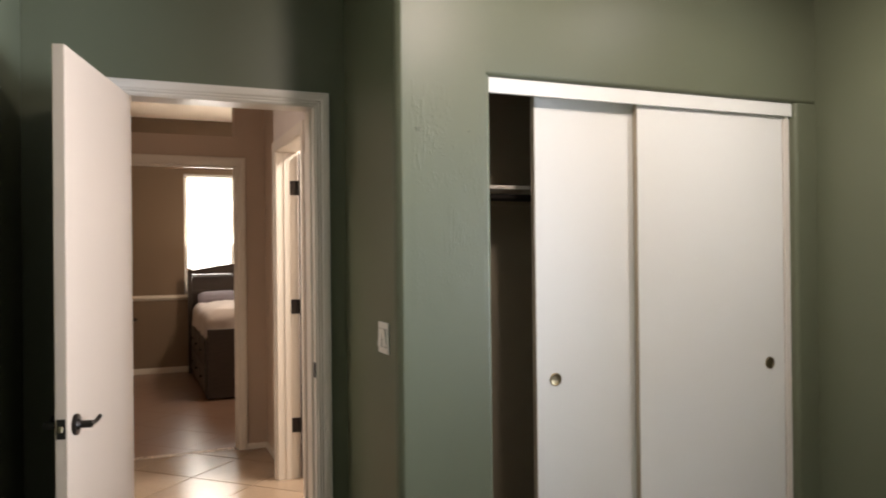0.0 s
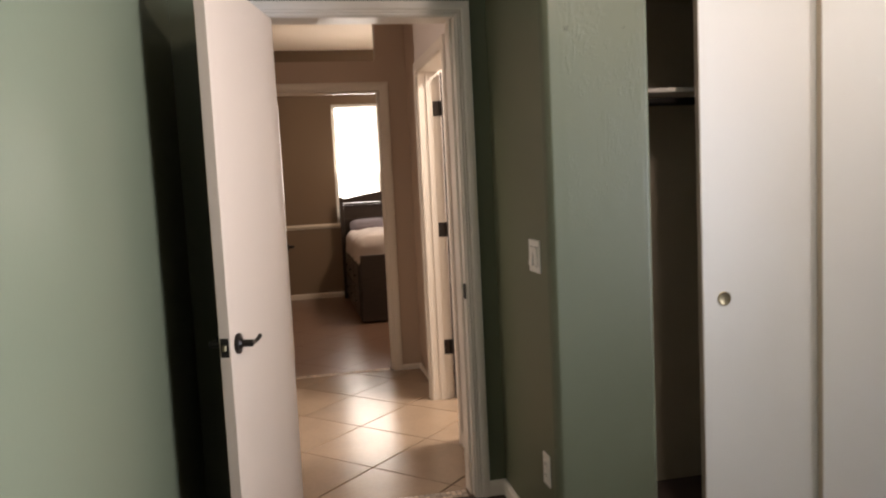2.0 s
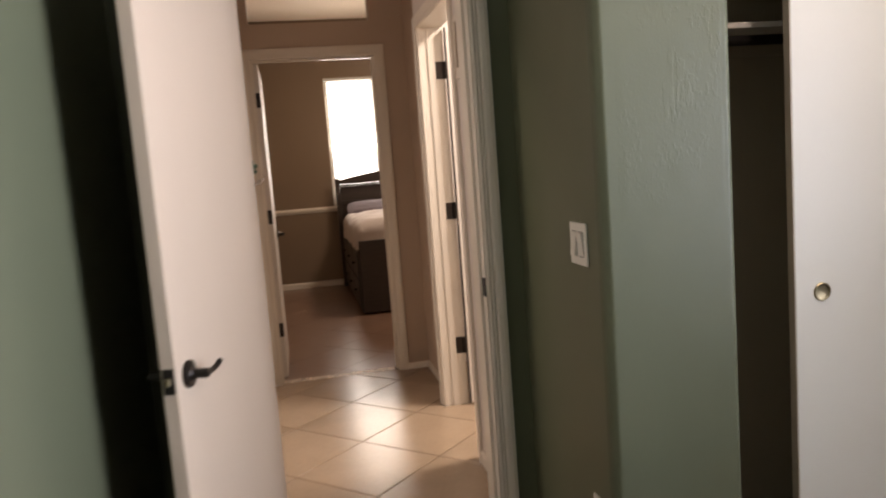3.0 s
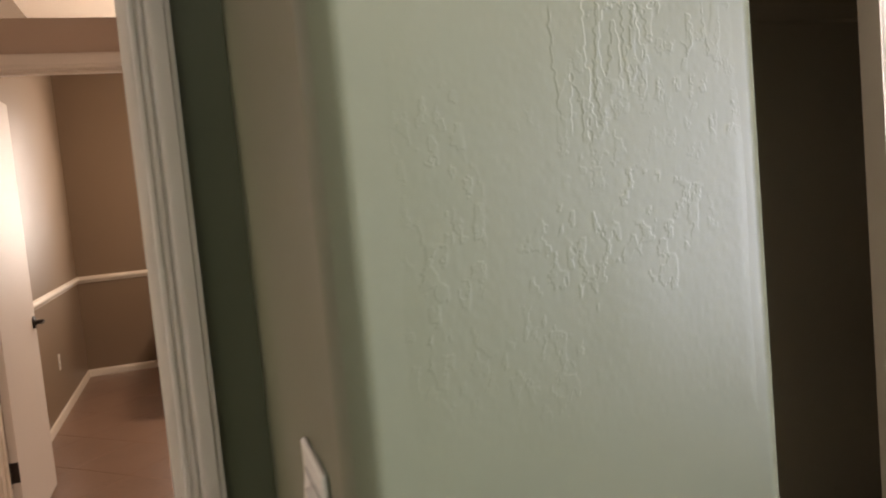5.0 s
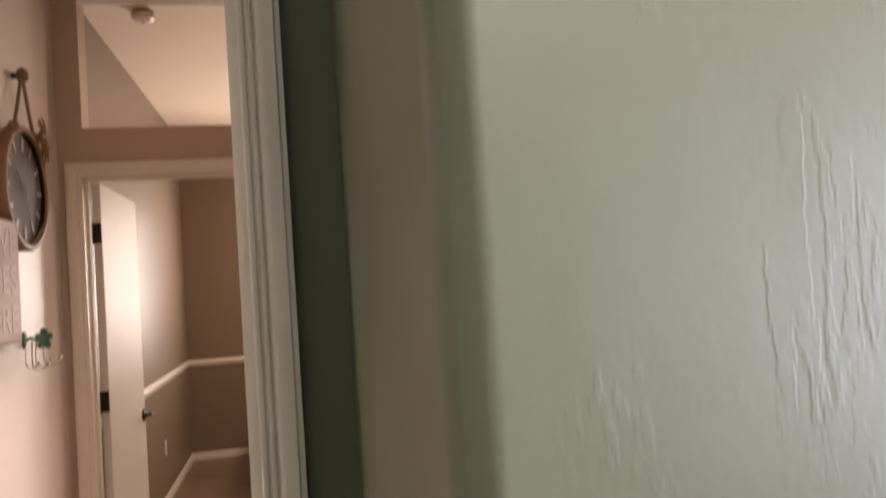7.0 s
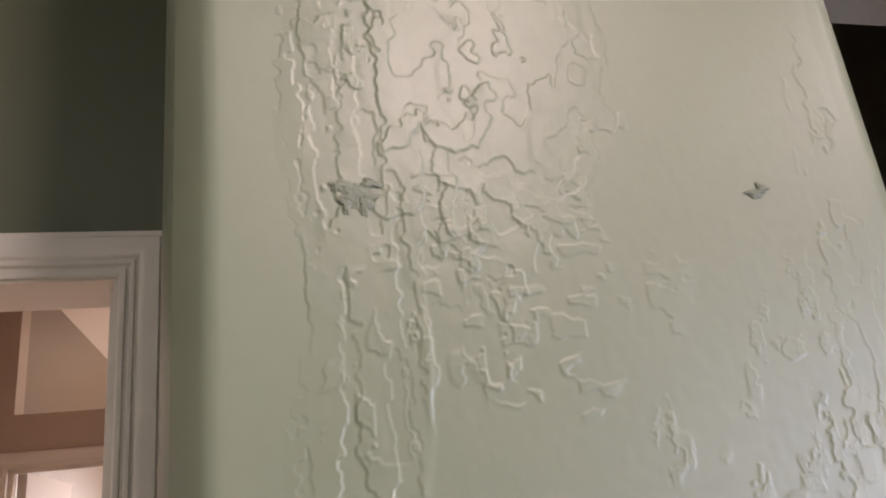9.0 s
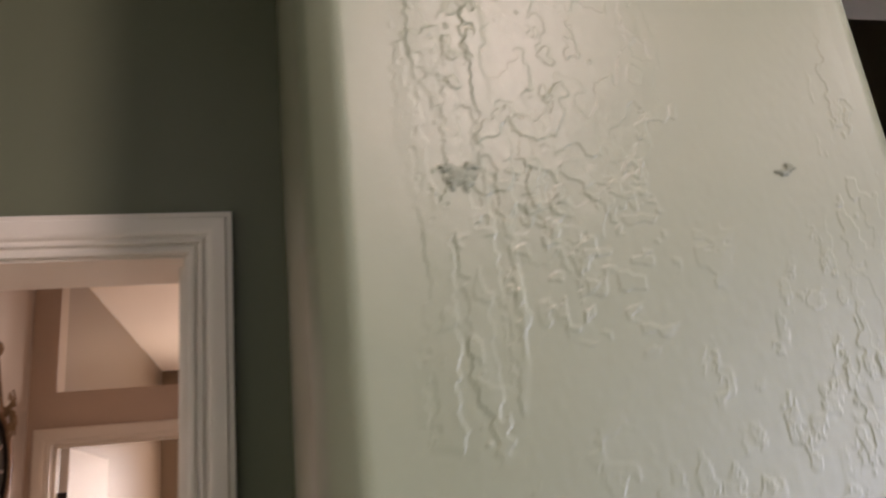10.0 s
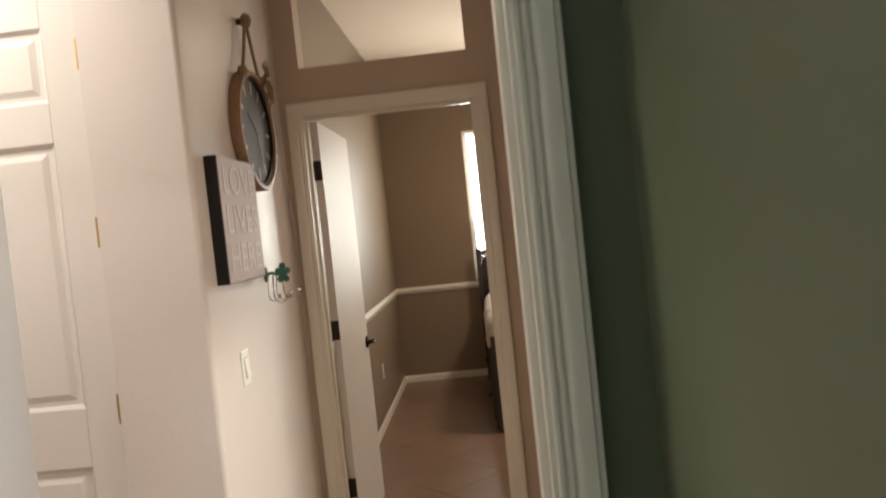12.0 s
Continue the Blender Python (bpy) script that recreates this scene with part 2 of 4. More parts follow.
def sweep(bm, profile, path, side):
    """Moulding: profile of (out, across) points along a polyline in the plane given by side(u, v, out)."""
    rings = []
    n = len(path)
    for i, (u, v) in enumerate(path):
        d0 = Vector(path[i]) - Vector(path[i - 1]) if i else Vector(path[1]) - Vector(path[0])
        d1 = Vector(path[i + 1]) - Vector(path[i]) if i < n - 1 else d0
        d0.normalize(), d1.normalize()
        n0, n1 = Vector((-d0.y, d0.x)), Vector((-d1.y, d1.x))
        mit = (n0 + n1).normalized()
        k = 1 / max(0.2, mit.dot(n0))
        rings.append([bm.verts.new(side(u + mit.x * a * k, v + mit.y * a * k, o)) for o, a in profile])
    for a, b in zip(rings, rings[1:]):
        for k in range(len(profile)):
            j = (k + 1) % len(profile)
            bm.faces.new((a[k], a[j], b[j], b[k]))
    bm.faces.new(rings[0]), bm.faces.new(rings[-1])
    return bm


# colonial casing: thin at the opening, stepped and rounded towards the outside
CASING = [(0, 0), (0.009, 0.0), (0.0115, 0.003), (0.0115, 0.008), (0.008, 0.0095), (0.008, 0.0125), (0.013, 0.015), (0.013, 0.019), (0.0095, 0.0205), (0.0095, 0.0235), (0.016, 0.028), (0.018, 0.034), (0.018, 0.049), (0.0145, 0.051), (0.0145, 0.058), (0.0, 0.058)]
PLAIN = [(0, 0), (0.010, 0.0), (0.0115, 0.003), (0.0115, 0.012), (0.0095, 0.0135), (0.0125, 0.017), (0.0150, 0.030), (0.0160, 0.046), (0.0150, 0.055), (0.013, 0.058), (0.0, 0.058)]
BASE = [(0, 0), (0.012, 0), (0.012, 0.046), (0.010, 0.054), (0.006, 0.060), (0.004, 0.066), (0, 0.066)]
RAIL = [(0, -0.03), (0.010, -0.03), (0.012, -0.018), (0.020, -0.010), (0.022, 0.0), (0.020, 0.012), (0.010, 0.022), (0, 0.03)]


def casing(name, u0, u1, top, side, label, profile=None):
    bm = sweep(bmesh.new(), profile or CASING, [(u0, 0.0), (u0, top), (u1, top), (u1, 0.0)], side)
    return thing(name, bm, WHITE, label, "trim", kind="structure", smooth=True)


def base(u0, u1, side, label, name="baseboard", tall=1.0):
    bm = sweep(bmesh.new(), [(o, a * tall) for o, a in BASE], [(u0, 0.0), (u1, 0.0)], side)
    return thing(name, bm, WHITE, label, "baseboard", kind="structure", smooth=True)

# ---- large structure ----
CEIL_Z = 2.95        # hall and side room
FAR_Z = 3.015        # far room
BED_Z = 2.74         # green bedroom
DW = 3.50            # bedroom face of the door wall
HW = 3.62            # its hall face
FW, FW2 = 5.825, 5.945   # far wall of the hall
RX = 0.868           # right wall of the hall
LX = -0.115          # clock wall
ST = dict(kind="structure")

# bedroom shell
thing("floor", B(-0.45, 3.10, -2.2, 3.52, -0.10, 0.0), CARPET, "dark brown carpet of the green bedroom and closet", "floor", **ST)
thing("ceiling", B(-0.46, 3.10, -2.3, 3.50, BED_Z, BED_Z + 0.1), BEDCEIL, "flat unseen bedroom ceiling, beige darkened to cut bounced light", "ceiling", **ST)
thing("wall_west", B(-0.46, -0.338, -2.2, DW, 0, BED_Z), GREEN, "sage green satin-painted bedroom wall", "wall", **ST)
thing("wall_south", B(-0.46, 3.10, -2.32, -2.2, 0, BED_Z), GREEN, "sage green bedroom wall", "wall", **ST)
WY0, WY1, WZ0, WZ1 = 0.0, 1.60, 0.62, 2.12
thing("wall_east", boxes([(2.934, 3.06, -2.2, WY0, 0, BED_Z), (2.934, 3.06, WY1, 3.50, 0, BED_Z), (2.934, 3.06, WY0, WY1, 0, WZ0), (2.934, 3.06, WY0, WY1, WZ1, BED_Z)]), GREEN, "sage green bedroom wall with a window", "wall", **ST)
# door wall: green towards the bedroom, cream towards the hall
DX0, DX1, DH = 0.005, 0.772, 2.035
thing("wall_north", boxes([(-0.46, DX0, DW, DW + 0.06, 0, CEIL_Z), (DX1, 3.06, DW, DW + 0.06, 0, CEIL_Z), (DX0, DX1, DW, DW + 0.06, DH, CEIL_Z)]), GREEN, "dark sage green wall around the bedroom doorway", "wall", **ST)
thing("wall_hall_south", boxes([(-3.0, DX0, DW + 0.06, HW, 0, CEIL_Z), (DX1, RX, DW + 0.06, HW, 0, CEIL_Z), (DX0, DX1, DW + 0.06, HW, DH, CEIL_Z)]), CREAM, "cream hall wall around the bedroom doorway", "wall", **ST)
# pier beside the closet, with bullnosed corners
CY = 2.822
# corner bead: the short face rounds off, breaks at a soft ridge, then turns into the front face
turns = [(3 + 3 * k, 0.0024) for k in range(10)] + [(46 + 1.5 * k, 0.0022) for k in range(7)] + [(60 + 7 * k, 0.0018) for k in range(5)]
bead = [(0.903, CY + sum(l_ * math.cos(radians(a_)) for a_, l_ in turns))]
for a_, l_ in turns:
    bead.append((bead[-1][0] + l_ * math.sin(radians(a_)), bead[-1][1] - l_ * math.cos(radians(a_))))
ret = [(0.903, DW)] + bead + [(0.934, CY)]
pier = ret + [(1.255, CY)] + arc(1.258, CY + 0.020, 0.020, 270, 360, 15) + [(1.278, 2.92), (1.03, 2.92), (1.03, DW)]
pm = prism(bmesh.new(), pier, 0, 2.058)
prism(pm, ret + [(1.258, CY), (1.258, 2.92), (1.03, 2.92), (1.03, DW)], 2.058, BED_Z)
soften(thing("wall_closet_pier", pm, GREEN, "sage green wall corner between doorway and closet, rounded edges", "wall", **ST), 8)
hm = bmesh.new()
hp = [(y, z) for y, z in arc(CY + 0.018, 2.076, 0.018, 180, 270, 5)] + [(2.92, 2.058), (2.92, BED_Z), (CY, BED_Z)]
v0, v1 = [[hm.verts.new((x, y, z)) for y, z in hp] for x in (1.258, 2.934)]
for k in range(len(hp)):
    hm.faces.new((v0[k], v0[(k + 1) % len(hp)], v1[(k + 1) % len(hp)], v1[k]))
hm.faces.new(v0), hm.faces.new(v1)
thing("wall_closet_header", hm, GREEN, "sage green wall above the closet opening", "wall", smooth=True, **ST)
thing("wall_closet_end", prism(bmesh.new(), arc(2.83, CY + 0.02, 0.02, 180, 270) + [(2.934, CY), (2.934, 2.92), (2.81, 2.92)], 0, 2.058), GREEN, "narrow sage green wall strip beside the closet", "wall", smooth=True, **ST)
thing("wall_closet_back", B(1.03, 2.934, 3.42, 3.497, 0, BED_Z), CLOSET, "dim brown-grey back wall of the closet", "wall", **ST)
thing("wall_closet_west", B(1.03, 1.04, 2.92, 3.42, 0, BED_Z), CLOSET, "dim brown-grey side wall of the closet", "wall", **ST)
thing("wall_closet_east", B(2.925, 2.934, 2.92, 3.42, 0, BED_Z), CLOSET, "dim brown-grey side wall of the closet", "wall", **ST)

# hall shell
HX0 = -3.0
thing("floor_hall", B(HX0, 2.6, DW + 0.02, FW2 - 0.03, -0.10, -0.006), GROUT, "hall floor of diagonal beige ceramic tiles with brown grout", "floor", **ST)
hall_floor = bpy.data.objects["floor_hall"]
thing("ceiling_hall", B(HX0 - 0.1, 2.7, HW, FW - 0.002, CEIL_Z, CEIL_Z + 0.1), CEIL, "off-white hall ceiling", "ceiling", **ST)
PX1 = -0.415
wm = prism(bmesh.new(), arc(LX - 0.018, 4.743, 0.018, 270, 360, 6) + [(LX, FW), (LX - 0.12, FW), (LX - 0.12, 4.845), (PX1, 4.845), (PX1, 4.725)], 0, CEIL_Z)
thing("wall_hall_west", wm, CREAM, "cream hall wall corner with clock and sign", "wall", smooth=True, **ST)
thing("wall_hall_corner", boxes([(-1.24, PX1, 4.725, 4.845, 2.32, CEIL_Z), (HX0, -1.24, 4.725, 4.845, 0, CEIL_Z)]), CREAM, "cream wall around a white panel door", "wall", **ST)
thing("wall_hall_end", B(HX0 - 0.12, HX0, DW, 4.85, 0, CEIL_Z), CREAM, "cream wall at the end of the hall", "wall", **ST)
SY0, SY1 = 4.21, 5.0
thing("wall_hall_east", boxes([(RX, RX + 0.12, HW, SY0, 0, CEIL_Z), (RX, RX + 0.12, SY1, SY1 + 0.065, 0, CEIL_Z), (RX, RX + 0.12, SY0, SY1, 2.035, CEIL_Z)]), CREAM, "cream hall wall with an open doorway", "wall", **ST)
thing("wall_hall_recess", B(0.935, RX + 0.12, SY1 + 0.065, FW, 0, CEIL_Z), TAN, "tan hall wall beside the far doorway", "wall", **ST)
FX0, FX1 = -0.028, 0.738
TX0, TX1, TZ0, TZ1 = -0.012, 0.722, 2.238, 2.82
thing("wall_hall_north", boxes([(LX - 0.12, FX0, FW, FW2, 0, FAR_Z), (FX1, RX + 0.12, FW, FW2, 0, FAR_Z), (FX0, FX1, FW, FW2, 2.035, TZ0),
      (FX0, TX0, FW, FW2, TZ0, TZ1), (TX1, FX1, FW, FW2, TZ0, TZ1), (FX0, FX1, FW, FW2, TZ1, FAR_Z)]), TAN, "tan hall wall with doorway and open transom above it", "wall", **ST)
# side room, behind the open doorway
thing("wall_side_room", boxes([(2.6, 2.7, HW, FW, 0, CEIL_Z), (RX + 0.12, 2.7, HW - 0.05, HW, 0, CEIL_Z), (RX + 0.12, 2.7, FW, FW2, 0, CEIL_Z)]), CREAM, "cream walls of the side room", "wall", **ST)

# far room
RL, RR, RB = -0.166, 3.2, 9.76
far_floor = thing("floor_far_room", B(RL - 0.12, RR + 0.1, FW2 - 0.03, RB + 0.12, -0.10, -0.003), DARKGROUT, "far bedroom floor of large brown tiles with narrow joints", "floor", **ST)
thing("ceiling_far_room", B(RL - 0.12, RR + 0.1, FW2, RB + 0.12, FAR_Z, FAR_Z + 0.1), CEIL, "off-white far bedroom ceiling", "ceiling", **ST)
thing("wall_far_room_west", B(RL - 0.12, RL, FW2, RB, 0, FAR_Z), BROWN, "brown-painted far bedroom wall", "wall", **ST)
thing("wall_far_room_east", B(RR, RR + 0.12, FW2, RB, 0, FAR_Z), BROWN, "brown-painted far bedroom wall", "wall", **ST)
thing("wall_far_room_south", boxes([(RX + 0.12, RR, FW2, FW2 + 0.02, 0, FAR_Z)]), BROWN, "brown-painted far bedroom wall", "wall", **ST)
GX0, GX1, GZ0, GZ1 = 0.615, 1.745, 0.92, 2.366
thing("wall_far_room_north", boxes([(RL - 0.12, GX0, RB, RB + 0.12, 0, FAR_Z), (GX1, RR + 0.1, RB, RB + 0.12, 0, FAR_Z), (GX0, GX1, RB, RB + 0.12, 0, GZ0), (GX0, GX1, RB, RB + 0.12, GZ1, FAR_Z)]), BROWN, "brown-painted wall with a bright window", "wall", **ST)
thing("ground", B(-60, 60, -60, 60, -0.5, -0.3), surface("dry_ground", (0.30, 0.25, 0.19), 0.9, vary=0.2, scale=0.6, grain=8, bump=0.3), "pale dry ground outside the house", "ground", **ST)


# trim
def on_north(y):      # trim on a wall whose face looks towards -y
    return lambda u, v, o: (u, y - o, v)


def on_south(y):      # face looks towards +y
    return lambda u, v, o: (u, y + o, v)


def on_east(x):       # face looks towards -x
    return lambda u, v, o: (x - o, u, v)


def on_west(x):       # face looks towards +x
    return lambda u, v, o: (x + o, u, v)


def jamb(name, x0, x1, y0, y1, top, label, stop, head=0.011):
    """Door lining in a wall that runs along x: two sides, a head and the stop beads."""
    t = 0.019
    rows = [(x0, x0 + t, y0, y1, 0, top - t), (x1 - t, x1, y0, y1, 0, top - t), (x0, x1, y0, y1, top - t, top)]
    s0, s1 = stop
    rows += [(x0 + t, x0 + t + 0.011, s0, s1, 0, top - t - head), (x1 - t - 0.011, x1 - t, s0, s1, 0, top - t - head)]
    rows += [(x0 + t, x1 - t, s0, s1, top - t - head, top - t)] if head else []
    return thing(name, boxes(rows), WHITE, label, "door frame", **ST)


jamb("door_frame_1", DX0 - 0.012, DX1 + 0.012, DW - 0.003, HW + 0.003, DH + 0.012, "white-painted rebated lining of the bedroom doorway", (DW + 0.038, HW + 0.003), 0.0)
casing("trim_door_1", DX0, DX1, 2.032, on_north(DW), "white moulded casing round the bedroom doorway")
casing("trim_door_1_hall", DX0, DX1, 2.032, on_south(HW), "white moulded casing on the hall side")
jamb("door_frame_2", FX0 - 0.012, FX1 + 0.012, FW - 0.003, FW2 + 0.003, 2.047, "white-painted lining of the far bedroom doorway", (FW + 0.045, FW + 0.08))
casing("trim_door_2", FX0, FX1, 2.032, on_north(FW), "white moulded casing round the far bedroom doorway", PLAIN)
t = 0.019
thing("door_frame_3", boxes([(RX - 0.003, RX + 0.123, SY1 - t, SY1 + 0.01, 0, 2.028), (RX - 0.003, RX + 0.123, SY0 - 0.01, SY0 + t, 0, 2.028), (RX - 0.003, RX + 0.123, SY0 - 0.01, SY1 + 0.01, 2.028, 2.047),
      (RX + 0.045, RX + 0.08, SY1 - t - 0.006, SY1 - t, 0, 2.020), (RX + 0.045, RX + 0.08, SY0 + t, SY0 + t + 0.011, 0, 2.017)]), WHITE, "white-painted lining of the side doorway", "door frame", **ST)
# unseen casing, added to keep side-room light out of the hinge gap
casing("trim_door_3_gap_block", SY0, SY1 - 0.016, 2.032, on_west(RX + 0.12), "unseen white moulded casing, added to block light at the hinge gap", PLAIN)
casing("trim_door_3", SY0, SY1, 2.032, on_east(RX), "white moulded casing round the side doorway", PLAIN)
base(0.830, 0.903, on_north(DW), "short white baseboard beside the bedroom doorway")
base(CY + 0.014, DW, on_east(0.903), "white baseboard along the short green wall")
base(-2.2, 2.8, on_west(-0.338), "white baseboard along the green wall")
base(0.90, 1.27, on_north(CY), "white baseboard under the green wall corner")
base(FX1 + 0.058, 0.935, on_north(FW), "short white baseboard beside the far doorway", tall=0.58)
base(HW, SY0 - 0.058, on_east(RX), "white baseboard along the hall wall")
base(SY1 + 0.066, FW, on_east(0.935), "white baseboard along the hall wall", tall=0.58)
base(4.725, FW, on_west(LX), "white baseboard under the clock wall")
base(PX1, LX, on_north(4.725), "white baseboard beside the panel door")
base(RL, GX0 + 1.5, on_north(RB), "white baseboard along the brown wall")
base(FW2, RB, on_west(RL), "white baseboard along the brown wall")
for nm, bm in (("trim_chair_rail", sweep(bmesh.new(), RAIL, [(RL, 0.889), (3.2, 0.889)], on_north(RB))), ("trim_chair_rail_side", sweep(bmesh.new(), RAIL, [(FW2, 0.889), (RB, 0.889)], on_west(RL)))):
    thing(nm, bm, WHITE, "white chair rail moulding on the brown wall", "trim", smooth=True, **ST)


# windows
def window(name, x0, x1, z0, z1, m, label):
    """A window in the xz plane of m, with frame, panes and a raised blind of slats towards -y."""
    w = empty(name, (0, 0, 0), label, "window", kind="structure")
    w.matrix_world = m
    f = 0.045
    part("window_frame", boxes([(x0, x0 + f, 0.05, 0.10, z0, z1), (x1 - f, x1, 0.05, 0.10, z0, z1), (x0 + f, x1 - f, 0.05, 0.10, z0, z0 + f), (x0 + f, x1 - f, 0.05, 0.10, z1 - f, z1), ((x0 + x1) / 2 - 0.02, (x0 + x1) / 2 + 0.02, 0.05, 0.10, z0 + f, z1 - f)]), WHITE, w)
    n = int((z1 - z0 - 0.06) / 0.024)
    slat = mesh_of("slat", tilted_slat(x0 + 0.008, x1 - 0.008), BLIND)
    for i in range(n):
        s = new("slat", slat)
        s.parent = w
        s.matrix_local = pose(0, 0.02, z0 + 0.03 + i * 0.024)
    part("head_rail", B(x0 + 0.004, x1 - 0.004, 0.0, 0.04, z1 - 0.035, z1 - 0.002, bevel=0.004), BLIND, w)
    return w


def tilted_slat(x0, x1):
    bm = bmesh.new()
    rows = []
    for k in range(5):
        s = -1 + k / 2
        y, z = s * 0.010, -s * 0.003 + 0.0015 * (1 - s * s)
        rows.append([bm.verts.new((x, y, z + d)) for x in (x0, x1) for d in (0, 0.0007)])
    for a, b in zip(rows, rows[1:]):
        bm.faces.new((a[0], a[2], b[2], b[0]))
        bm.faces.new((a[1], a[3], b[3], b[1]))
    return bm


window("window_1", GX0, GX1, GZ0, GZ1, pose(0, RB, 0), "bright far bedroom window with white horizontal blinds")
window("window_2", WY0, WY1, WZ0, WZ1, pose(2.934, 0, 0, 0, 0, 90) @ Matrix.Diagonal((1, -1, 1, 1)), "bedroom window with white horizontal blinds")
thing("backdrop", B(GX0 - 1.2, GX1 + 1.2, RB + 0.5, RB + 0.52, -0.2, 3.2), DAYGLOW, "blown-out daylight outside the far window", "backdrop", **ST)

# ---- doors ----
def lever(parent, x, y, z, sign, out):
    """Round rose, neck and a curved lever; out is the side of the door (+1 or -1 in y)."""
    h = part("door_handle", C((x, y, z), (x, y + out * 0.011, z), 0.032, 32, bevel=0.003), BRONZE, parent, "dark bronze lever handle", smooth=True)
    bm = C((x, y + out * 0.011, z), (x, y + out * 0.050, z), 0.0115, 16)
    cyl(bm, (x, y + out * 0.011, z), (x, y + out * 0.018, z), 0.018, 20, r2=0.012)
    part("neck", bm, BRONZE, h, smooth=True)
    pts = [(x - sign * 0.010, y + out * 0.048, z)] + [(x + sign * 0.078 * k / 8, y + out * (0.048 - 0.003 * math.sin(k * 0.5)), z - 0.004 * math.sin(k / 8 * 3.1) + 0.008 * (k / 8) ** 3) for k in range(1, 9)]
    part("lever", tube(pts, 0.0068, 10), BRONZE, h, smooth=True)
    return h


def slab_door(name, label, hx, hy, angle, flip, mat_=None, width=0.755, handle=True, hinges=BRONZE):
    """A flush door; local x runs from the hinge along the leaf, thickness towards flip*y."""
    d = empty(name, (hx, hy, 0), label, "door", kind="structure", rz=angle)
    y0, y1 = (0, 0.035) if flip > 0 else (-0.035, 0)
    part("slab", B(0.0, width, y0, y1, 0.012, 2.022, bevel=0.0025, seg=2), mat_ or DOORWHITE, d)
    if handle:
        for y, o in ((y0, -1), (y1, 1)):
            lever(d, width - 0.062, y, 0.895, -1, o)
        part("latch_plate", B(width - 0.001, width + 0.002, (y0 + y1) / 2 - 0.0125, (y0 + y1) / 2 + 0.0125, 0.866, 0.924), BRONZE, d)
        part("latch_bolt", B(width, width + 0.010, (y0 + y1) / 2 - 0.006, (y0 + y1) / 2 + 0.006, 0.886, 0.904, bevel=0.002), NICKEL, d)
    return d


# bedroom door, hinged at the west side of the opening and opened into the room
BD = math.degrees(math.atan2(2.774 - 3.497, -0.171 - 0.008))
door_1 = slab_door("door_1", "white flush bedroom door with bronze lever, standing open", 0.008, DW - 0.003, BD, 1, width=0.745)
# far bedroom door, opened into the far room
door_2 = slab_door("door_2", "white flush far bedroom door, standing open", -0.018, FW2 + 0.012, 90, -1, GLOSSDOOR)
for z in (0.327, 1.063, 1.799):
    bm = B(-0.016, 0.016, FW2 + 0.0085, FW2 + 0.0118, z - 0.045, z + 0.045)
    cyl(bm, (-0.020, FW2 + 0.008, z - 0.046), (-0.020, FW2 + 0.008, z + 0.046), 0.0075, 12)
    part("hinge", bm, BRONZE, door_2).matrix_parent_inverse = door_2.matrix_world.inverted()
# side door, opened into the side room
door_3 = slab_door("door_3", "white flush side room door, standing open", RX + 0.134, SY1 - 0.022, -4.0, -1, GLOSSDOOR)
for z in (0.333, 1.069, 1.808):
    bm = B(RX + 0.082, RX + 0.124, SY1 - 0.0225, SY1 - 0.019, z - 0.045, z + 0.045)
    cyl(bm, (RX + 0.126, SY1 - 0.028, z - 0.045), (RX + 0.126, SY1 - 0.028, z + 0.045), 0.0075, 12)
    part("hinge", bm, BRONZE, door_3).matrix_parent_inverse = door_3.matrix_world.inverted()
IRON = surface("blackened_bronze_and_gap_shade", (0.020, 0.015, 0.012), 0.5, metal=0.2, vary=0.2, scale=30, grain=160, bump=0.05)
# dark strip whose colour stands in for the shaded gap beside the hinges
part("hinge_gap_shade", B(-0.002, 0.007, -0.0365, -0.020, 0.014, 2.020), IRON, door_3, "dark strip put in for the shade of the hinge gap")
thing("strike_plate", boxes([(DX1 - 0.0115, DX1 - 0.0068, DW - 0.004, DW + 0.030, 0.866, 0.930)], bevel=0.0015), IRON, "dark bronze strike plate on the door lining", "strike plate")


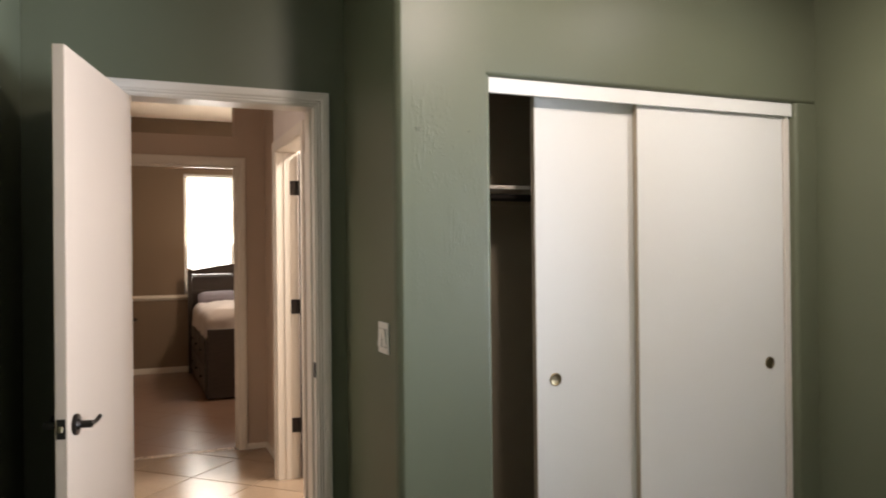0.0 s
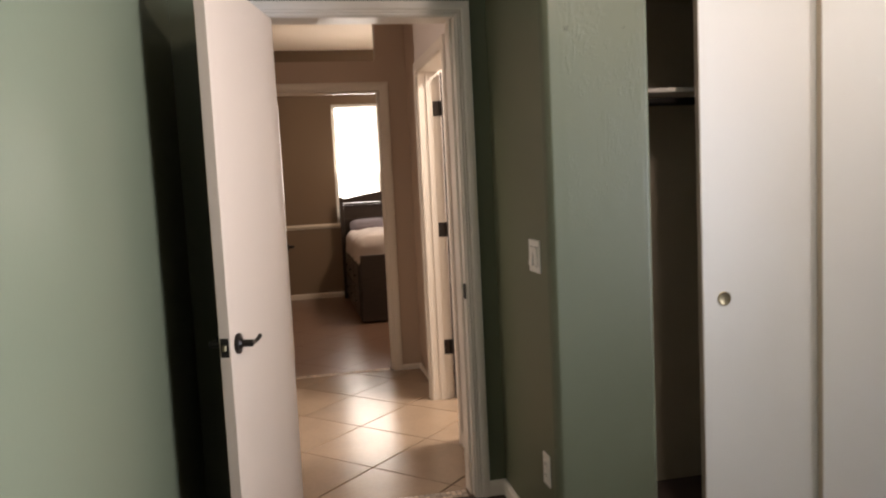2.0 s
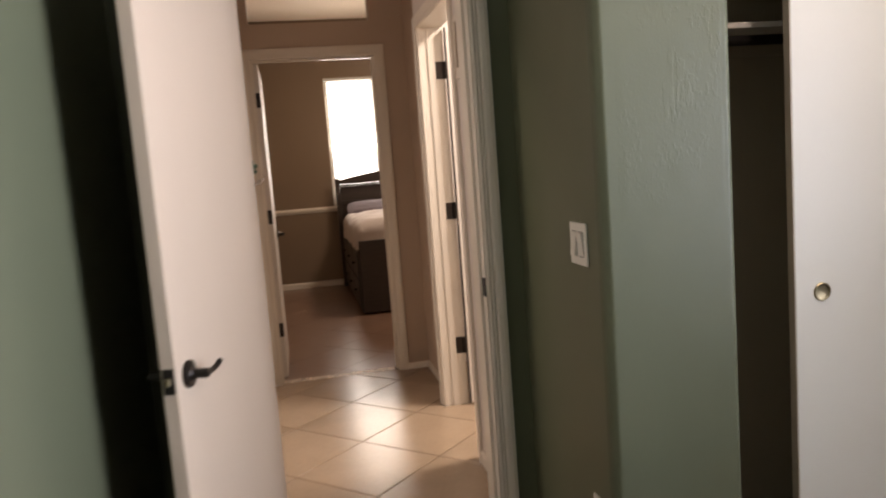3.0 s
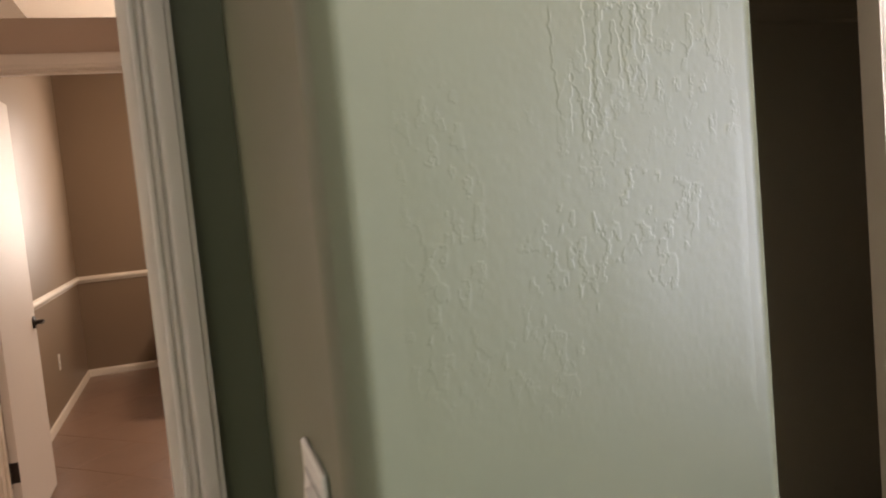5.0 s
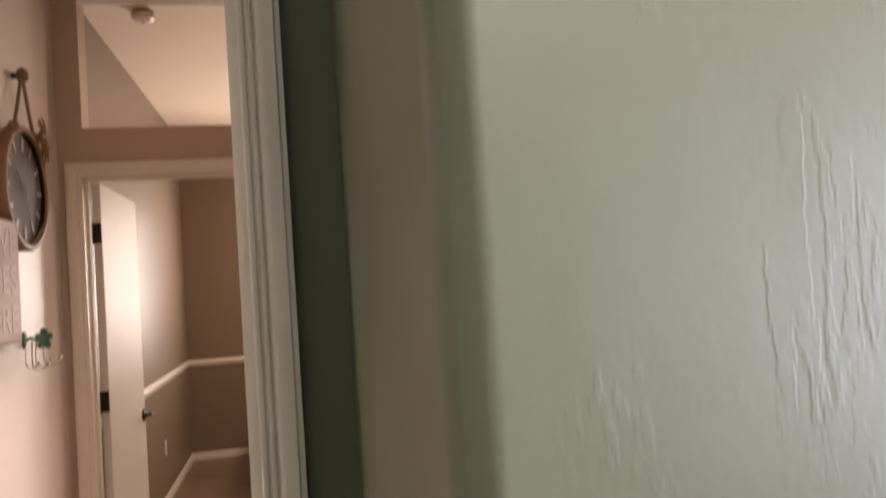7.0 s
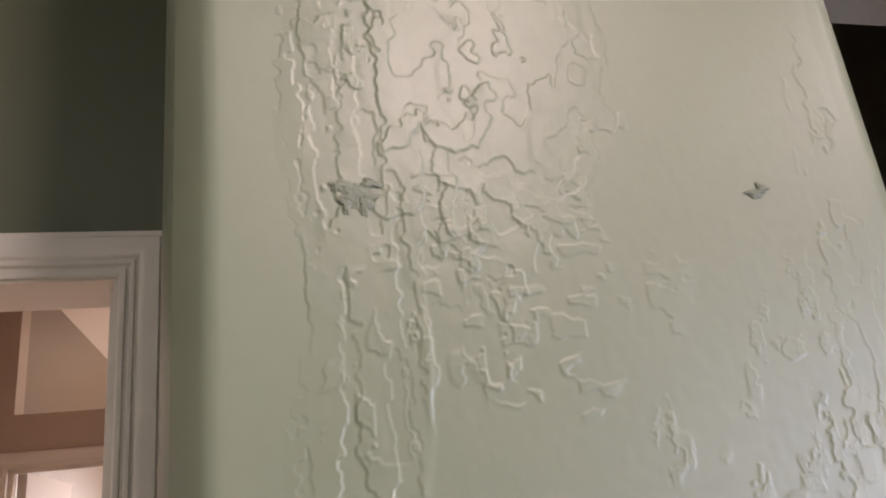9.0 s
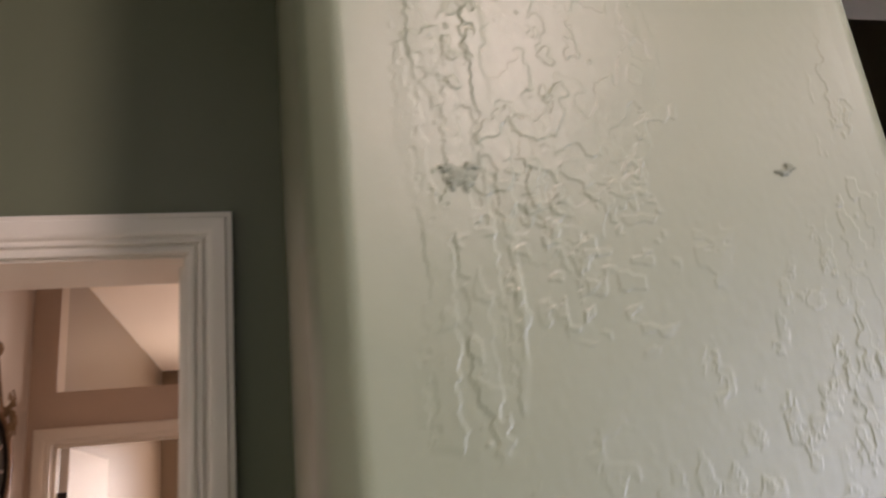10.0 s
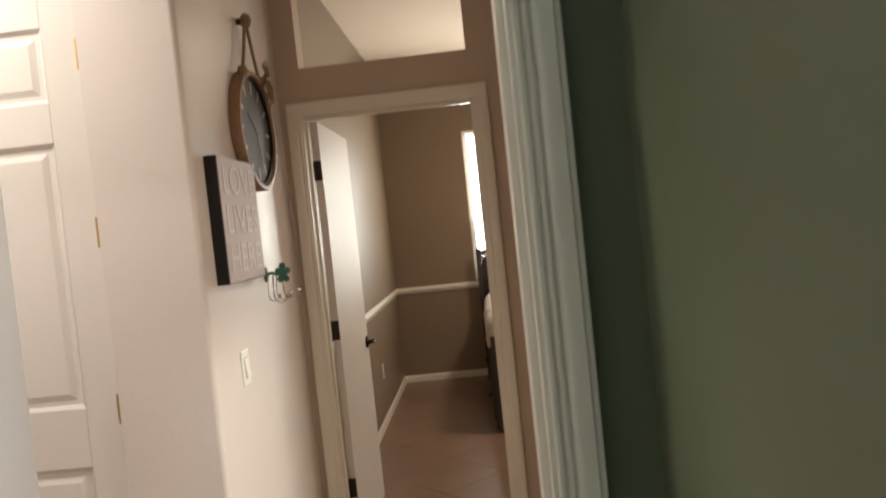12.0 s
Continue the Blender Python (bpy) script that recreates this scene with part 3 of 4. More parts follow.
def panel_door(name, x1, y, width, height, label):
    """Six raised panels between stiles and rails; hinges on the x1 side."""
    d = empty(name, (x1, y, 0), label, "door", kind="structure")
    part("slab", B(-width, 0, 0.0115, 0.035, 0.01, height), GLOSSDOOR, d)
    st = 0.105
    rows = [(0.25, 0.88), (1.06, 1.855), (1.975, height - 0.115)]
    xs = [(-st, 0), (-width, -width + st), (-width / 2 - st / 2, -width / 2 + st / 2)]
    part("stile", boxes([(a, b, 0, 0.012, 0.01, height) for a, b in xs], bevel=0.0015), GLOSSDOOR, d)
    cuts = [0.01] + [v for r in rows for v in r] + [height]
    gaps = [(-width + st, -width / 2 - st / 2), (-width / 2 + st / 2, -st)]
    for z0, z1 in zip(cuts[::2], cuts[1::2]):
        part("rail", boxes([(a, b, 0, 0.012, z0, z1) for a, b in gaps], bevel=0.0015), GLOSSDOOR, d)
    for z0, z1 in rows:
        for a, b in gaps:
            bm = bmesh.new()
            vs = [[bm.verts.new((x, yy, z)) for x, z in ((a + i, z0 + i), (b - i, z0 + i), (b - i, z1 - i), (a + i, z1 - i))] for i, yy in ((0.0, 0.0), (0.012, 0.010), (0.026, 0.010), (0.045, 0.003))]
            for p, q in zip(vs, vs[1:]):
                for k in range(4):
                    bm.faces.new((p[k], p[(k + 1) % 4], q[(k + 1) % 4], q[k]))
            bm.faces.new(vs[-1])
            part("panel", bm, GLOSSDOOR, d)
    for z in (0.52, 1.05, 1.58, 2.108):
        bm = C((0.004, -0.004, z - 0.045), (0.004, -0.004, z + 0.045), 0.006, 12)
        box(bm, -0.008, 0.016, -0.001, 0.002, z - 0.045, z + 0.045)
        part("hinge", bm, BRASS, d, "brass hinge")
    return d


thing("trim_door_4", sweep(bmesh.new(), PLAIN, [(-1.24, 2.317), (PX1, 2.317)], on_north(4.725)), WHITE, "white moulded head trim over the panel door", "trim", smooth=True, **ST)
panel_door("door_4", PX1 - 0.004, 4.735, 0.81, 2.31, "white six-panel hall door with brass hinges, closed")


# ---- closet ----
def closet_door(x0, x1, y0, pull_x, label):
    d = empty("closet_door", ((x0 + x1) / 2, y0, 0), label, "sliding door", group="closet sliding doors")
    w = (x1 - x0) / 2
    part("panel", B(-w, w, 0, 0.030, 0.02, 2.03, bevel=0.002), SLIDER, d)
    # added strip; its beige stands in for the door edge's warm light and shade
    part("edge_tone_strip", B(-w - 0.0025, -w + 0.0, 0.002, 0.028, 0.021, 2.029), EDGESTRIP, d, "thin strip, beige put in for warm light and shade on the edge")
    px = pull_x - (x0 + x1) / 2
    m = Matrix.Translation((px, 0, 0.888)) @ Matrix.Rotation(radians(90), 4, "X")
    pull = part("finger_pull", lathe(bmesh.new(), [(0.0, 0.0006), (0.016, 0.0008), (0.0195, 0.0016), (0.021, 0.0042), (0.0245, 0.0046), (0.0265, 0.003), (0.027, 0.0), (0.0, -0.002)], 40, m), NICKEL, d, "round brass finger pull", smooth=True)
    return d


closet_door(1.510, 2.03, 2.905, 1.594, "white sliding closet door pushed part way open")
closet_door(1.972, 2.772, 2.864, 2.682, "white sliding closet door, closed, in front of the other")
thing("closet_track", boxes([(1.280, 2.808, 2.842, 2.856, 1.998, 2.056), (1.280, 2.808, 2.856, 2.945, 2.046, 2.056), (1.280, 2.808, 2.8965, 2.9025, 2.032, 2.046)], bevel=0.001), SLIDER, "white closet door track with fascia", "track", **ST)
thing("trim_closet_side", B(2.776, 2.809, 2.858, 2.92, 0, 2.044, bevel=0.002), WHITE, "white strip at the closet opening's side", "trim", **ST)
thing("trim_closet_edge", B(1.2785, 1.2855, 2.862, 2.915, 0, 1.996, bevel=0.0015), WHITE, "thin white strip at the closet opening's edge", "trim", **ST)
thing("closet_shelf", B(1.042, 2.923, 3.13, 3.418, 1.662, 1.679, bevel=0.002), WHITE, "white closet shelf across the back", "shelf")
thing("shelf_cleat", B(1.042, 2.923, 3.401, 3.419, 1.61, 1.660, bevel=0.002), CLOSET, "painted cleat under the closet shelf", "cleat")
rod = empty("closet_rod", (1.04, 3.15, 1.628), "dark metal closet rod under the shelf", "closet rod")
part("rod", C((0.003, 0, 0), (1.88, 0, 0), 0.016, 20), BRONZE, rod, smooth=True)
for x in (0.002, 1.872):
    part("rod_socket", C((x, 0, 0), (x + 0.010, 0, 0), 0.028, 20), WHITE, rod)


# ---- plaster relief on the pier ----
def value_noise(x, z, seed):
    """Smooth lattice noise on arrays, about -1 to 1."""
    table = np.random.RandomState(seed).uniform(-1, 1, (256, 256))
    xi, zi = np.floor(x).astype(int), np.floor(z).astype(int)
    fx, fz = x - xi, z - zi
    fx, fz = fx * fx * fx * (fx * (fx * 6 - 15) + 10), fz * fz * fz * (fz * (fz * 6 - 15) + 10)
    at = lambda i, k: table[(zi + k) % 256, (xi + i) % 256]
    return (at(0, 0) * (1 - fx) + at(1, 0) * fx) * (1 - fz) + (at(0, 1) * (1 - fx) + at(1, 1) * fx) * fz


def smooth01(v):
    v = np.clip(v, 0, 1)
    return v * v * (3 - 2 * v)


def plaster_relief(x0, x1, z0, z1, y):
    """Skim coat in thin flattened islands with raised rims, as a finely divided sheet over the wall."""
    step = 0.00062
    nx, nz = int((x1 - x0) / step), int((z1 - z0) / step)
    zz, xx = np.mgrid[0:nz + 1, 0:nx + 1] * step
    X, Z = xx + x0, zz + z0

    def islands(sx, sz, seed, level, jag, turn=0.56):
        """Distance, in metres, to the rim of islands about sx wide and sz high."""
        wx = X / sx + jag * value_noise(X / (sx * 0.45), Z / (sx * 0.45), seed + 1)
        wz = Z / sz + jag * value_noise(X / (sx * 0.45), Z / (sx * 0.45), seed + 2)
        f = 0.75 * value_noise(wx, wz, seed) + 0.75 * value_noise((1 - turn * turn) ** 0.5 * wx + turn * wz, (1 - turn * turn) ** 0.5 * wz - turn * wx, seed + 6)
        f = f + 0.30 * value_noise(wx * 2.3, wz * 2.3, seed + 3) + 0.10 * value_noise(wx * 5.1, wz * 4.1, seed + 4) - level
        gz, gx = np.gradient(f, step)
        return f / np.maximum(np.hypot(gx, gz), 9.0)

    def coat(d, rim, rise):
        return rise * smooth01(d / 0.0011 + 0.5) + rim * np.exp(-((d - 0.0006) / 0.0008) ** 2)

    def patch(cx, cz, sx, sz, seed, cut=0.0, grainy=0.03):
        q = 1.15 - ((X - cx) / sx) ** 2 - ((Z - cz) / sz) ** 2
        q = q + 0.9 * value_noise(X / grainy, Z / (grainy * 1.8), seed) - cut
        return smooth01(q / 0.35)

    h = np.zeros_like(X)
    curl = islands(0.0118, 0.0165, 37, 0.0, 0.18)
    loop = islands(0.0095, 0.0120, 41, 0.50, 0.16)
    drip = islands(0.010, 0.036, 53, 0.05, 0.24, 0.15)
    long = islands(0.0095, 0.070, 57, 0.00, 0.14, 0.08)
    run = islands(0.0092, 0.060, 59, 0.00, 0.24, 0.10)
    squig = islands(0.0058, 0.0105, 81, 0.12, 0.30)
    fine = islands(0.0085, 0.018, 71, 0.12, 0.28)
    broken = smooth01((value_noise(X / 0.008, Z / 0.014, 101) + 0.15) / 0.35)
    worn = 0.45 + 0.55 * smooth01((value_noise(X / 0.020, Z / 0.034, 103) + 0.35) / 0.6)
    ripple = islands(0.013, 0.0050, 91, 0.10, 0.30)
    # upper part, by height: long runs, closed loops, ripples below them
    h += patch(0.966, 1.885, 0.058, 0.150, 3, -0.55) * worn * coat(run, 0.00006, 0.00046)
    h += patch(1.045, 1.905, 0.062, 0.085, 5, -0.45) * worn * coat(curl, 0.00006, 0.00038)
    h += patch(1.045, 1.890, 0.062, 0.085, 6, -0.25) * coat(loop, 0.00006, 0.00034)
    h += patch(1.040, 1.80, 0.080, 0.050, 7, 0.0) * broken * coat(ripple, 0.00006, 0.00028)
    h += patch(1.005, 1.770, 0.062, 0.050, 8, 0.0) * broken * coat(fine, 0.00008, 0.00026)
    h += patch(1.236, 1.74, 0.042, 0.16, 11, -0.10) * worn * coat(drip, 0.00010, 0.00030)
    h += patch(1.180, 1.71, 0.060, 0.09, 12, 0.30) * broken * coat(squig, 0.00012, 0.00020)
    h += patch(1.10, 1.655, 0.12, 0.055, 17, 0.30) * broken * coat(fine, 0.00010, 0.00018)
    # lower part
    h += patch(1.120, 1.475, 0.032, 0.075, 10, -0.30) * coat(long, 0.00009, 0.00017)
    h += patch(1.19, 1.47, 0.085, 0.075, 9, -0.05) * broken * coat(fine, 0.00008, 0.00013)
    h += patch(0.975, 1.37, 0.042, 0.13, 13, 0.15) * broken * coat(squig, 0.00007, 0.00013)
    h += patch(1.14, 1.31, 0.085, 0.045, 15, 0.10) * broken * coat(squig, 0.00007, 0.00013)
    h += patch(1.16, 1.40, 0.10, 0.07, 19, 0.45) * broken * coat(squig, 0.00005, 0.00008)
    h += patch(1.03, 1.22, 0.11, 0.06, 23, 0.70) * broken * coat(squig, 0.00006, 0.00009)
    h += 0.00028 * value_noise(X / 0.06, Z / 0.09, 31) + 0.000035 * value_noise(X / 0.004, Z / 0.006, 33)
    edge = smooth01(np.minimum(np.minimum(xx / 0.045, (nx * step - xx) / 0.016), np.minimum(zz, nz * step - zz) / 0.05))
    h = (h + 0.0005) * edge - 0.0002
    verts = np.stack([X, y - h, Z], -1).reshape(-1, 3)
    ids = np.arange((nz + 1) * (nx + 1)).reshape(nz + 1, nx + 1)
    faces = np.stack([ids[:-1, :-1], ids[:-1, 1:], ids[1:, 1:], ids[1:, :-1]], -1).reshape(-1, 4)
    me = bpy.data.meshes.new("wall_plaster")
    me.vertices.add(len(verts))
    me.vertices.foreach_set("co", verts.ravel())
    me.loops.add(faces.size)
    me.loops.foreach_set("vertex_index", faces.ravel())
    me.polygons.add(len(faces))
    me.polygons.foreach_set("loop_start", np.arange(0, faces.size, 4))
    me.polygons.foreach_set("loop_total", np.full(len(faces), 4))
    me.update(calc_edges=True)
    me.polygons.foreach_set("use_smooth", np.ones(len(faces), dtype=bool))
    me.materials.append(GREEN)
    return tagged(new("wall_plaster_relief", me), "sage green skim plaster with wrinkled raised islands", "wall", kind="structure")


plaster_relief(0.938, 1.258, 1.13, 2.04, CY)


def blotch(name, cx, cz, blobs, seed, label):
    """A thin irregular smear of filler on the pier, of a few overlapping dabs."""
    rg = random.Random(seed)
    bm = bmesh.new()
    for q, (dx, dz, rx, rz) in enumerate(blobs):
        n = 30
        ph = rg.uniform(0, 6)
        rim = []
        for k in range(n):
            a_ = k * math.tau / n
            w = 1 + 0.22 * math.sin(3 * a_ + ph) + 0.14 * math.sin(5 * a_ + 2 * ph) + 0.08 * math.sin(9 * a_ + ph)
            rim.append((cx + dx + rx * w * math.cos(a_), cz + dz + rz * w * math.sin(a_)))
        top = 0.00135 + 0.00004 * q
        lo = [bm.verts.new((x, CY - 0.00085, z)) for x, z in rim]
        hi = [bm.verts.new((cx + dx + (x - cx - dx) * 0.45, CY - top, cz + dz + (z - cz - dz) * 0.45)) for x, z in rim]
        for k in range(n):
            bm.faces.new((lo[k], lo[(k + 1) % n], hi[(k + 1) % n], hi[k]))
        bm.faces.new(hi)
    return thing(name, bm, SMEAR, label, "stain", kind="structure")


blotch("wall_smear", 0.986, 1.843, ((0, 0, 0.0082, 0.0062), (-0.007, 0.004, 0.0040, 0.0026), (0.007, 0.005, 0.0050, 0.0024), (0.004, -0.005, 0.0034, 0.0052), (-0.004, -0.005, 0.0026, 0.0044)), 4, "grey filler smear on the green plaster")
blotch("wall_nail_hole", 1.191, 1.845, ((0, 0, 0.0036, 0.0030), (-0.005, -0.003, 0.0050, 0.0024)), 8, "small filled nail hole in the green plaster")


# ---- bedroom fittings ----
def plate(name, w, h, m, label, category, rockers=0, sockets=0, blank=False):
    """A wall plate facing -y in the frame of m."""
    p = empty(name, (0, 0, 0), label, category)
    p.matrix_world = m
    part("cover_plate", B(-w / 2, w / 2, -0.0062, 0, -h / 2, h / 2, bevel=0.003, seg=2), PLASTIC, p)
    for k in range(rockers):  # paddles, tipped up or down
        x = (k - (rockers - 1) / 2) * 0.046
        # thin dark sheet; its colour gives the shade round each paddle
        part("rocker_gap_shade", B(x - 0.0178, x + 0.0178, -0.0066, -0.0061, -0.0348, 0.0348), ROCKERGAP, p)
        bm = bmesh.new()
        vs = [bm.verts.new(c) for c in ((x - 0.016, -0.006, -0.033), (x + 0.016, -0.006, -0.033), (x + 0.016, -0.006, 0.033), (x - 0.016, -0.006, 0.033), (x - 0.016, -0.015 + 0.008 * (k % 2), -0.032), (x + 0.016, -0.015 + 0.008 * (k % 2), -0.032), (x + 0.016, -0.0075 - 0.007 * (k % 2), 0.032), (x - 0.016, -0.0075 - 0.007 * (k % 2), 0.032))]
        for f in ((0, 1, 5, 4), (1, 2, 6, 5), (2, 3, 7, 6), (3, 0, 4, 7), (4, 5, 6, 7)):
            bm.faces.new([vs[i] for i in f])
        part("rocker", bm, PLASTIC, p)
    for k in range(sockets):
        z = (k - (sockets - 1) / 2) * 0.040
        s = part("socket", B(-0.017, 0.017, -0.008, -0.005, z - 0.014, z + 0.014, bevel=0.003), PLASTIC, p)
        part("slot", boxes([(-0.008, -0.006, -0.0085, -0.0075, z - 0.004, z + 0.006), (0.006, 0.008, -0.0085, -0.0075, z - 0.004, z + 0.006)]), DARKHOLE, s)
    return p


EASTM = lambda y, z, x=0.903: pose(x, y, z, 0, 0, -90)
WESTM = lambda y, z, x: pose(x, y, z, 0, 0, 90)
plate("light_switch", 0.116, 0.116, EASTM(2.972, 1.085), "white double rocker light switch on the green wall", "light switch", rockers=2)
plate("outlet", 0.070, 0.115, EASTM(2.925, 0.325), "white wall outlet low on the green wall", "outlet", sockets=2)

# ---- hall things ----
plate("light_switch", 0.072, 0.116, WESTM(4.99, 1.093, LX), "white single light switch on the cream hall wall", "light switch", rockers=1)

# clock
CKY, CKZ, CKR = 5.335, 1.915, 0.222
clock = empty("wall_clock", (LX, CKY, CKZ), "round wooden clock hung from a knotted jute rope", "clock", rz=0)
ax = Matrix.Rotation(radians(90), 4, "Y")
part("rim", lathe(bmesh.new(), [(CKR - 0.022, 0.006), (CKR - 0.022, 0.036), (CKR - 0.017, 0.042), (CKR - 0.003, 0.042), (CKR + 0.002, 0.034), (CKR + 0.002, 0.004), (CKR - 0.022, 0.004)], 64, ax), CLOCKWOOD, clock, "worn brown wooden rim", smooth=True)
part("face", lathe(bmesh.new(), [(0, 0.006), (CKR - 0.0225, 0.006), (CKR - 0.0225, 0.020), (0, 0.020)], 64, ax), CLOCKFACE, clock, "grey weathered clock face", smooth=True)
part("glass_bezel", lathe(bmesh.new(), [(CKR - 0.030, 0.0205), (CKR - 0.030, 0.030), (CKR - 0.0225, 0.034), (CKR - 0.0225, 0.0205)], 64, ax), BLACKWOOD, clock, "thin dark inner ring", smooth=True)
for k in range(12):
    a = k * math.tau / 12
    bm = B(0.0225, 0.0245, -0.006, 0.006, CKR - 0.085, CKR - 0.040)
    mk = part("hour_mark", bm, SIGNTEXT, clock)
    mk.matrix_local = Matrix.Rotation(a, 4, "X")
for nm, a, l, w in (("hour_hand", 55, 0.10, 0.008), ("minute_hand", 200, 0.15, 0.006)):
    hd = part(nm, B(0.027, 0.029, -w / 2, w / 2, -0.02, l), BLACKWOOD, clock)
    hd.matrix_local = Matrix.Rotation(radians(a), 4, "X")
part("peg", C((0.0, 0, 0.410), (0.045, 0, 0.410), 0.011, 14), BRONZE, clock)
for s in (-1, 1):
    pts = [(0.032, s * 0.105 * (1 - k / 10) + 0.004 * s, CKR - 0.03 + (0.415 - CKR + 0.03) * k / 10 - 0.012 * math.sin(k / 10 * 3.1)) for k in range(11)]
    part("rope", tube(pts, 0.0065, 8), ROPE, clock, smooth=True)
    part("knot", lathe(bmesh.new(), [(0, -0.022), (0.014, -0.018), (0.020, 0), (0.014, 0.018), (0, 0.022)], 12, Matrix.Translation((0.034, s * 0.108, CKR - 0.02))), ROPE, clock, smooth=True)
part("knot", lathe(bmesh.new(), [(0, -0.03), (0.016, -0.02), (0.022, 0), (0.016, 0.02), (0, 0.03)], 12, Matrix.Translation((0.034, 0, 0.410))), ROPE, clock, smooth=True)
rg = random.Random(5)
for k in range(34):      # frayed bow at one rope end
    a = rg.uniform(-1.1, 1.1)
    up = rg.choice((-1, -1, 1))
    l = rg.uniform(0.04, 0.13)
    p0 = Vector((0.045, 0.108, CKR - 0.005))
    pts = [p0 + Vector((0.02 * math.sin(j * 0.6) + 0.006 * rg.random(), math.sin(a) * l * 0.5 * j / 4, up * math.cos(a) * l * (0.5 if up > 0 else 1) * j / 4)) for j in range(5)]
    part("strand", tube(pts, 0.0032, 5), ROPE, clock)

# sign
SGY0, SGY1, SGZ0, SGZ1 = 4.825, 5.20, 1.380, 1.782
sign = empty("wall_sign", (LX, (SGY0 + SGY1) / 2, (SGZ0 + SGZ1) / 2), "pale wooden sign with white words and black edges", "sign")
w2, h2 = (SGY1 - SGY0) / 2, (SGZ1 - SGZ0) / 2
part("box_frame", boxes([(0.0, 0.040, -w2, w2, -h2, h2)], bevel=0.002), BLACKWOOD, sign, "black-painted box frame")
part("board", B(0.040, 0.042, -w2 + 0.003, w2 - 0.003, -h2 + 0.003, h2 - 0.003), SIGNFACE, sign, "pale washed face")
for k, word in enumerate(("LOVE", "LIVES", "HERE")):
    cu = bpy.data.curves.new("letters", "FONT")
    cu.body, cu.size, cu.extrude, cu.align_x, cu.align_y = word, 0.125, 0.0008, "CENTER", "CENTER"
    tmp = bpy.data.objects.new("letters", cu)
    me = bpy.data.meshes.new_from_object(tmp)
    bpy.data.objects.remove(tmp)
    me.materials.clear()
    me.materials.append(SIGNTEXT)
    o = new("letters", me)
    o.parent = sign
    wx = max(v.co.x for v in me.vertices) - min(v.co.x for v in me.vertices)
    o.matrix_local = Matrix.Translation((0.0426, 0, 0.122 - 0.125 * k)) @ Matrix(((0, 0, 1, 0), (1, 0, 0, 0), (0, 1, 0, 0), (0, 0, 0, 1))) @ Matrix.Diagonal((0.31 / wx, 1.05, 1, 1))

# hook
hook = empty("coat_hook", (LX, 5.335, 1.378), "green metal bracket with bright wire hooks", "hook")
part("back_plate", lathe(bmesh.new(), [(0, 0.0), (0.016, 0.0), (0.018, 0.004), (0.014, 0.009), (0, 0.011)], 20, ax @ Matrix.Diagonal((1.7, 1.0, 1, 1))), TEAL, hook, smooth=True)
part("arm", tube([(0.006, 0, 0), (0.026, 0.0, 0.004), (0.046, 0.0, -0.003), (0.066, 0.0, 0.0)], 0.0065, 10), TEAL, hook, smooth=True)
part("ornament", lathe(bmesh.new(), [(0, -0.008), (0.016, -0.007), (0.020, 0), (0.016, 0.007), (0, 0.008)], 20, Matrix.Translation((0.068, 0, 0.0)) @ Matrix.Rotation(radians(90), 4, "X")), TEAL, hook, "green cast flower", smooth=True)
for k in range(5):
    a_ = radians(90 + 72 * k)
    part("petal", lathe(bmesh.new(), [(0, -0.006), (0.010, -0.005), (0.013, 0), (0.010, 0.005), (0, 0.006)], 14, Matrix.Translation((0.068 + 0.018 * math.cos(a_), 0, 0.027 * math.sin(a_))) @ Matrix.Rotation(radians(90), 4, "X")), TEAL, hook, smooth=True)
for x0, x1, dy, drop in ((0.010, 0.048, -0.014, 0.100), (0.024, 0.072, 0.010, 0.110), (0.040, 0.092, -0.006, 0.100), (0.060, 0.115, 0.016, 0.095)):
    r_ = (x1 - x0) / 2
    pts = [(x0 + 0.004, dy * 0.3, -0.006), (x0, dy, -drop * 0.45)] + [((x0 + x1) / 2 + r_ * math.cos(radians(q)), dy, -drop + r_ + r_ * math.sin(radians(q))) for q in range(180, 372, 16)]
    hk = part("wire_hook", tube(pts, 0.0026, 7), STEEL, hook, "bright wire hook", smooth=True)
    part("bead", lathe(bmesh.new(), [(0, -0.009), (0.007, -0.006), (0.009, 0), (0.007, 0.006), (0, 0.009)], 12, Matrix.Translation(pts[-1])), STEEL, hk, smooth=True)

# small hanging frame on the east hall wall
hang = empty("wall_hanging", (RX, 4.03, 1.79), "narrow white frame with a brown panel on the hall wall", "picture frame")
part("frame", boxes([(-0.016, 0, -0.07, -0.052, -0.13, 0.12), (-0.016, 0, 0.052, 0.07, -0.13, 0.12), (-0.016, 0, -0.052, 0.052, 0.095, 0.12), (-0.016, 0, -0.052, 0.052, -0.13, -0.085)], bevel=0.002), WHITE, hang)
part("picture", B(-0.008, -0.001, -0.052, 0.052, -0.085, 0.095), CLOCKWOOD, hang, "brown wooden panel")

# ---- far room ----
BX0, BX1, BY0, BY1 = 0.685, 2.11, 7.76, 9.63
bed = empty("bed", ((BX0 + BX1) / 2, (BY0 + BY1) / 2, 0), "dark wooden storage bed with headboard, made up", "bed")


def bp(name, bm, m_, parent=None, label="", smooth=False):
    o = part(name, bm, m_, parent or bed, label, smooth)
    if not parent:
        o.matrix_parent_inverse = bed.matrix_world.inverted()
    return o


bp("side_panel", B(BX0, BX0 + 0.03, BY0 + 0.03, BY1, 0.02, 0.60, bevel=0.004), BEDWOOD)
bp("side_panel", B(BX1 - 0.03, BX1, BY0 + 0.03, BY1, 0.02, 0.60, bevel=0.004), BEDWOOD)
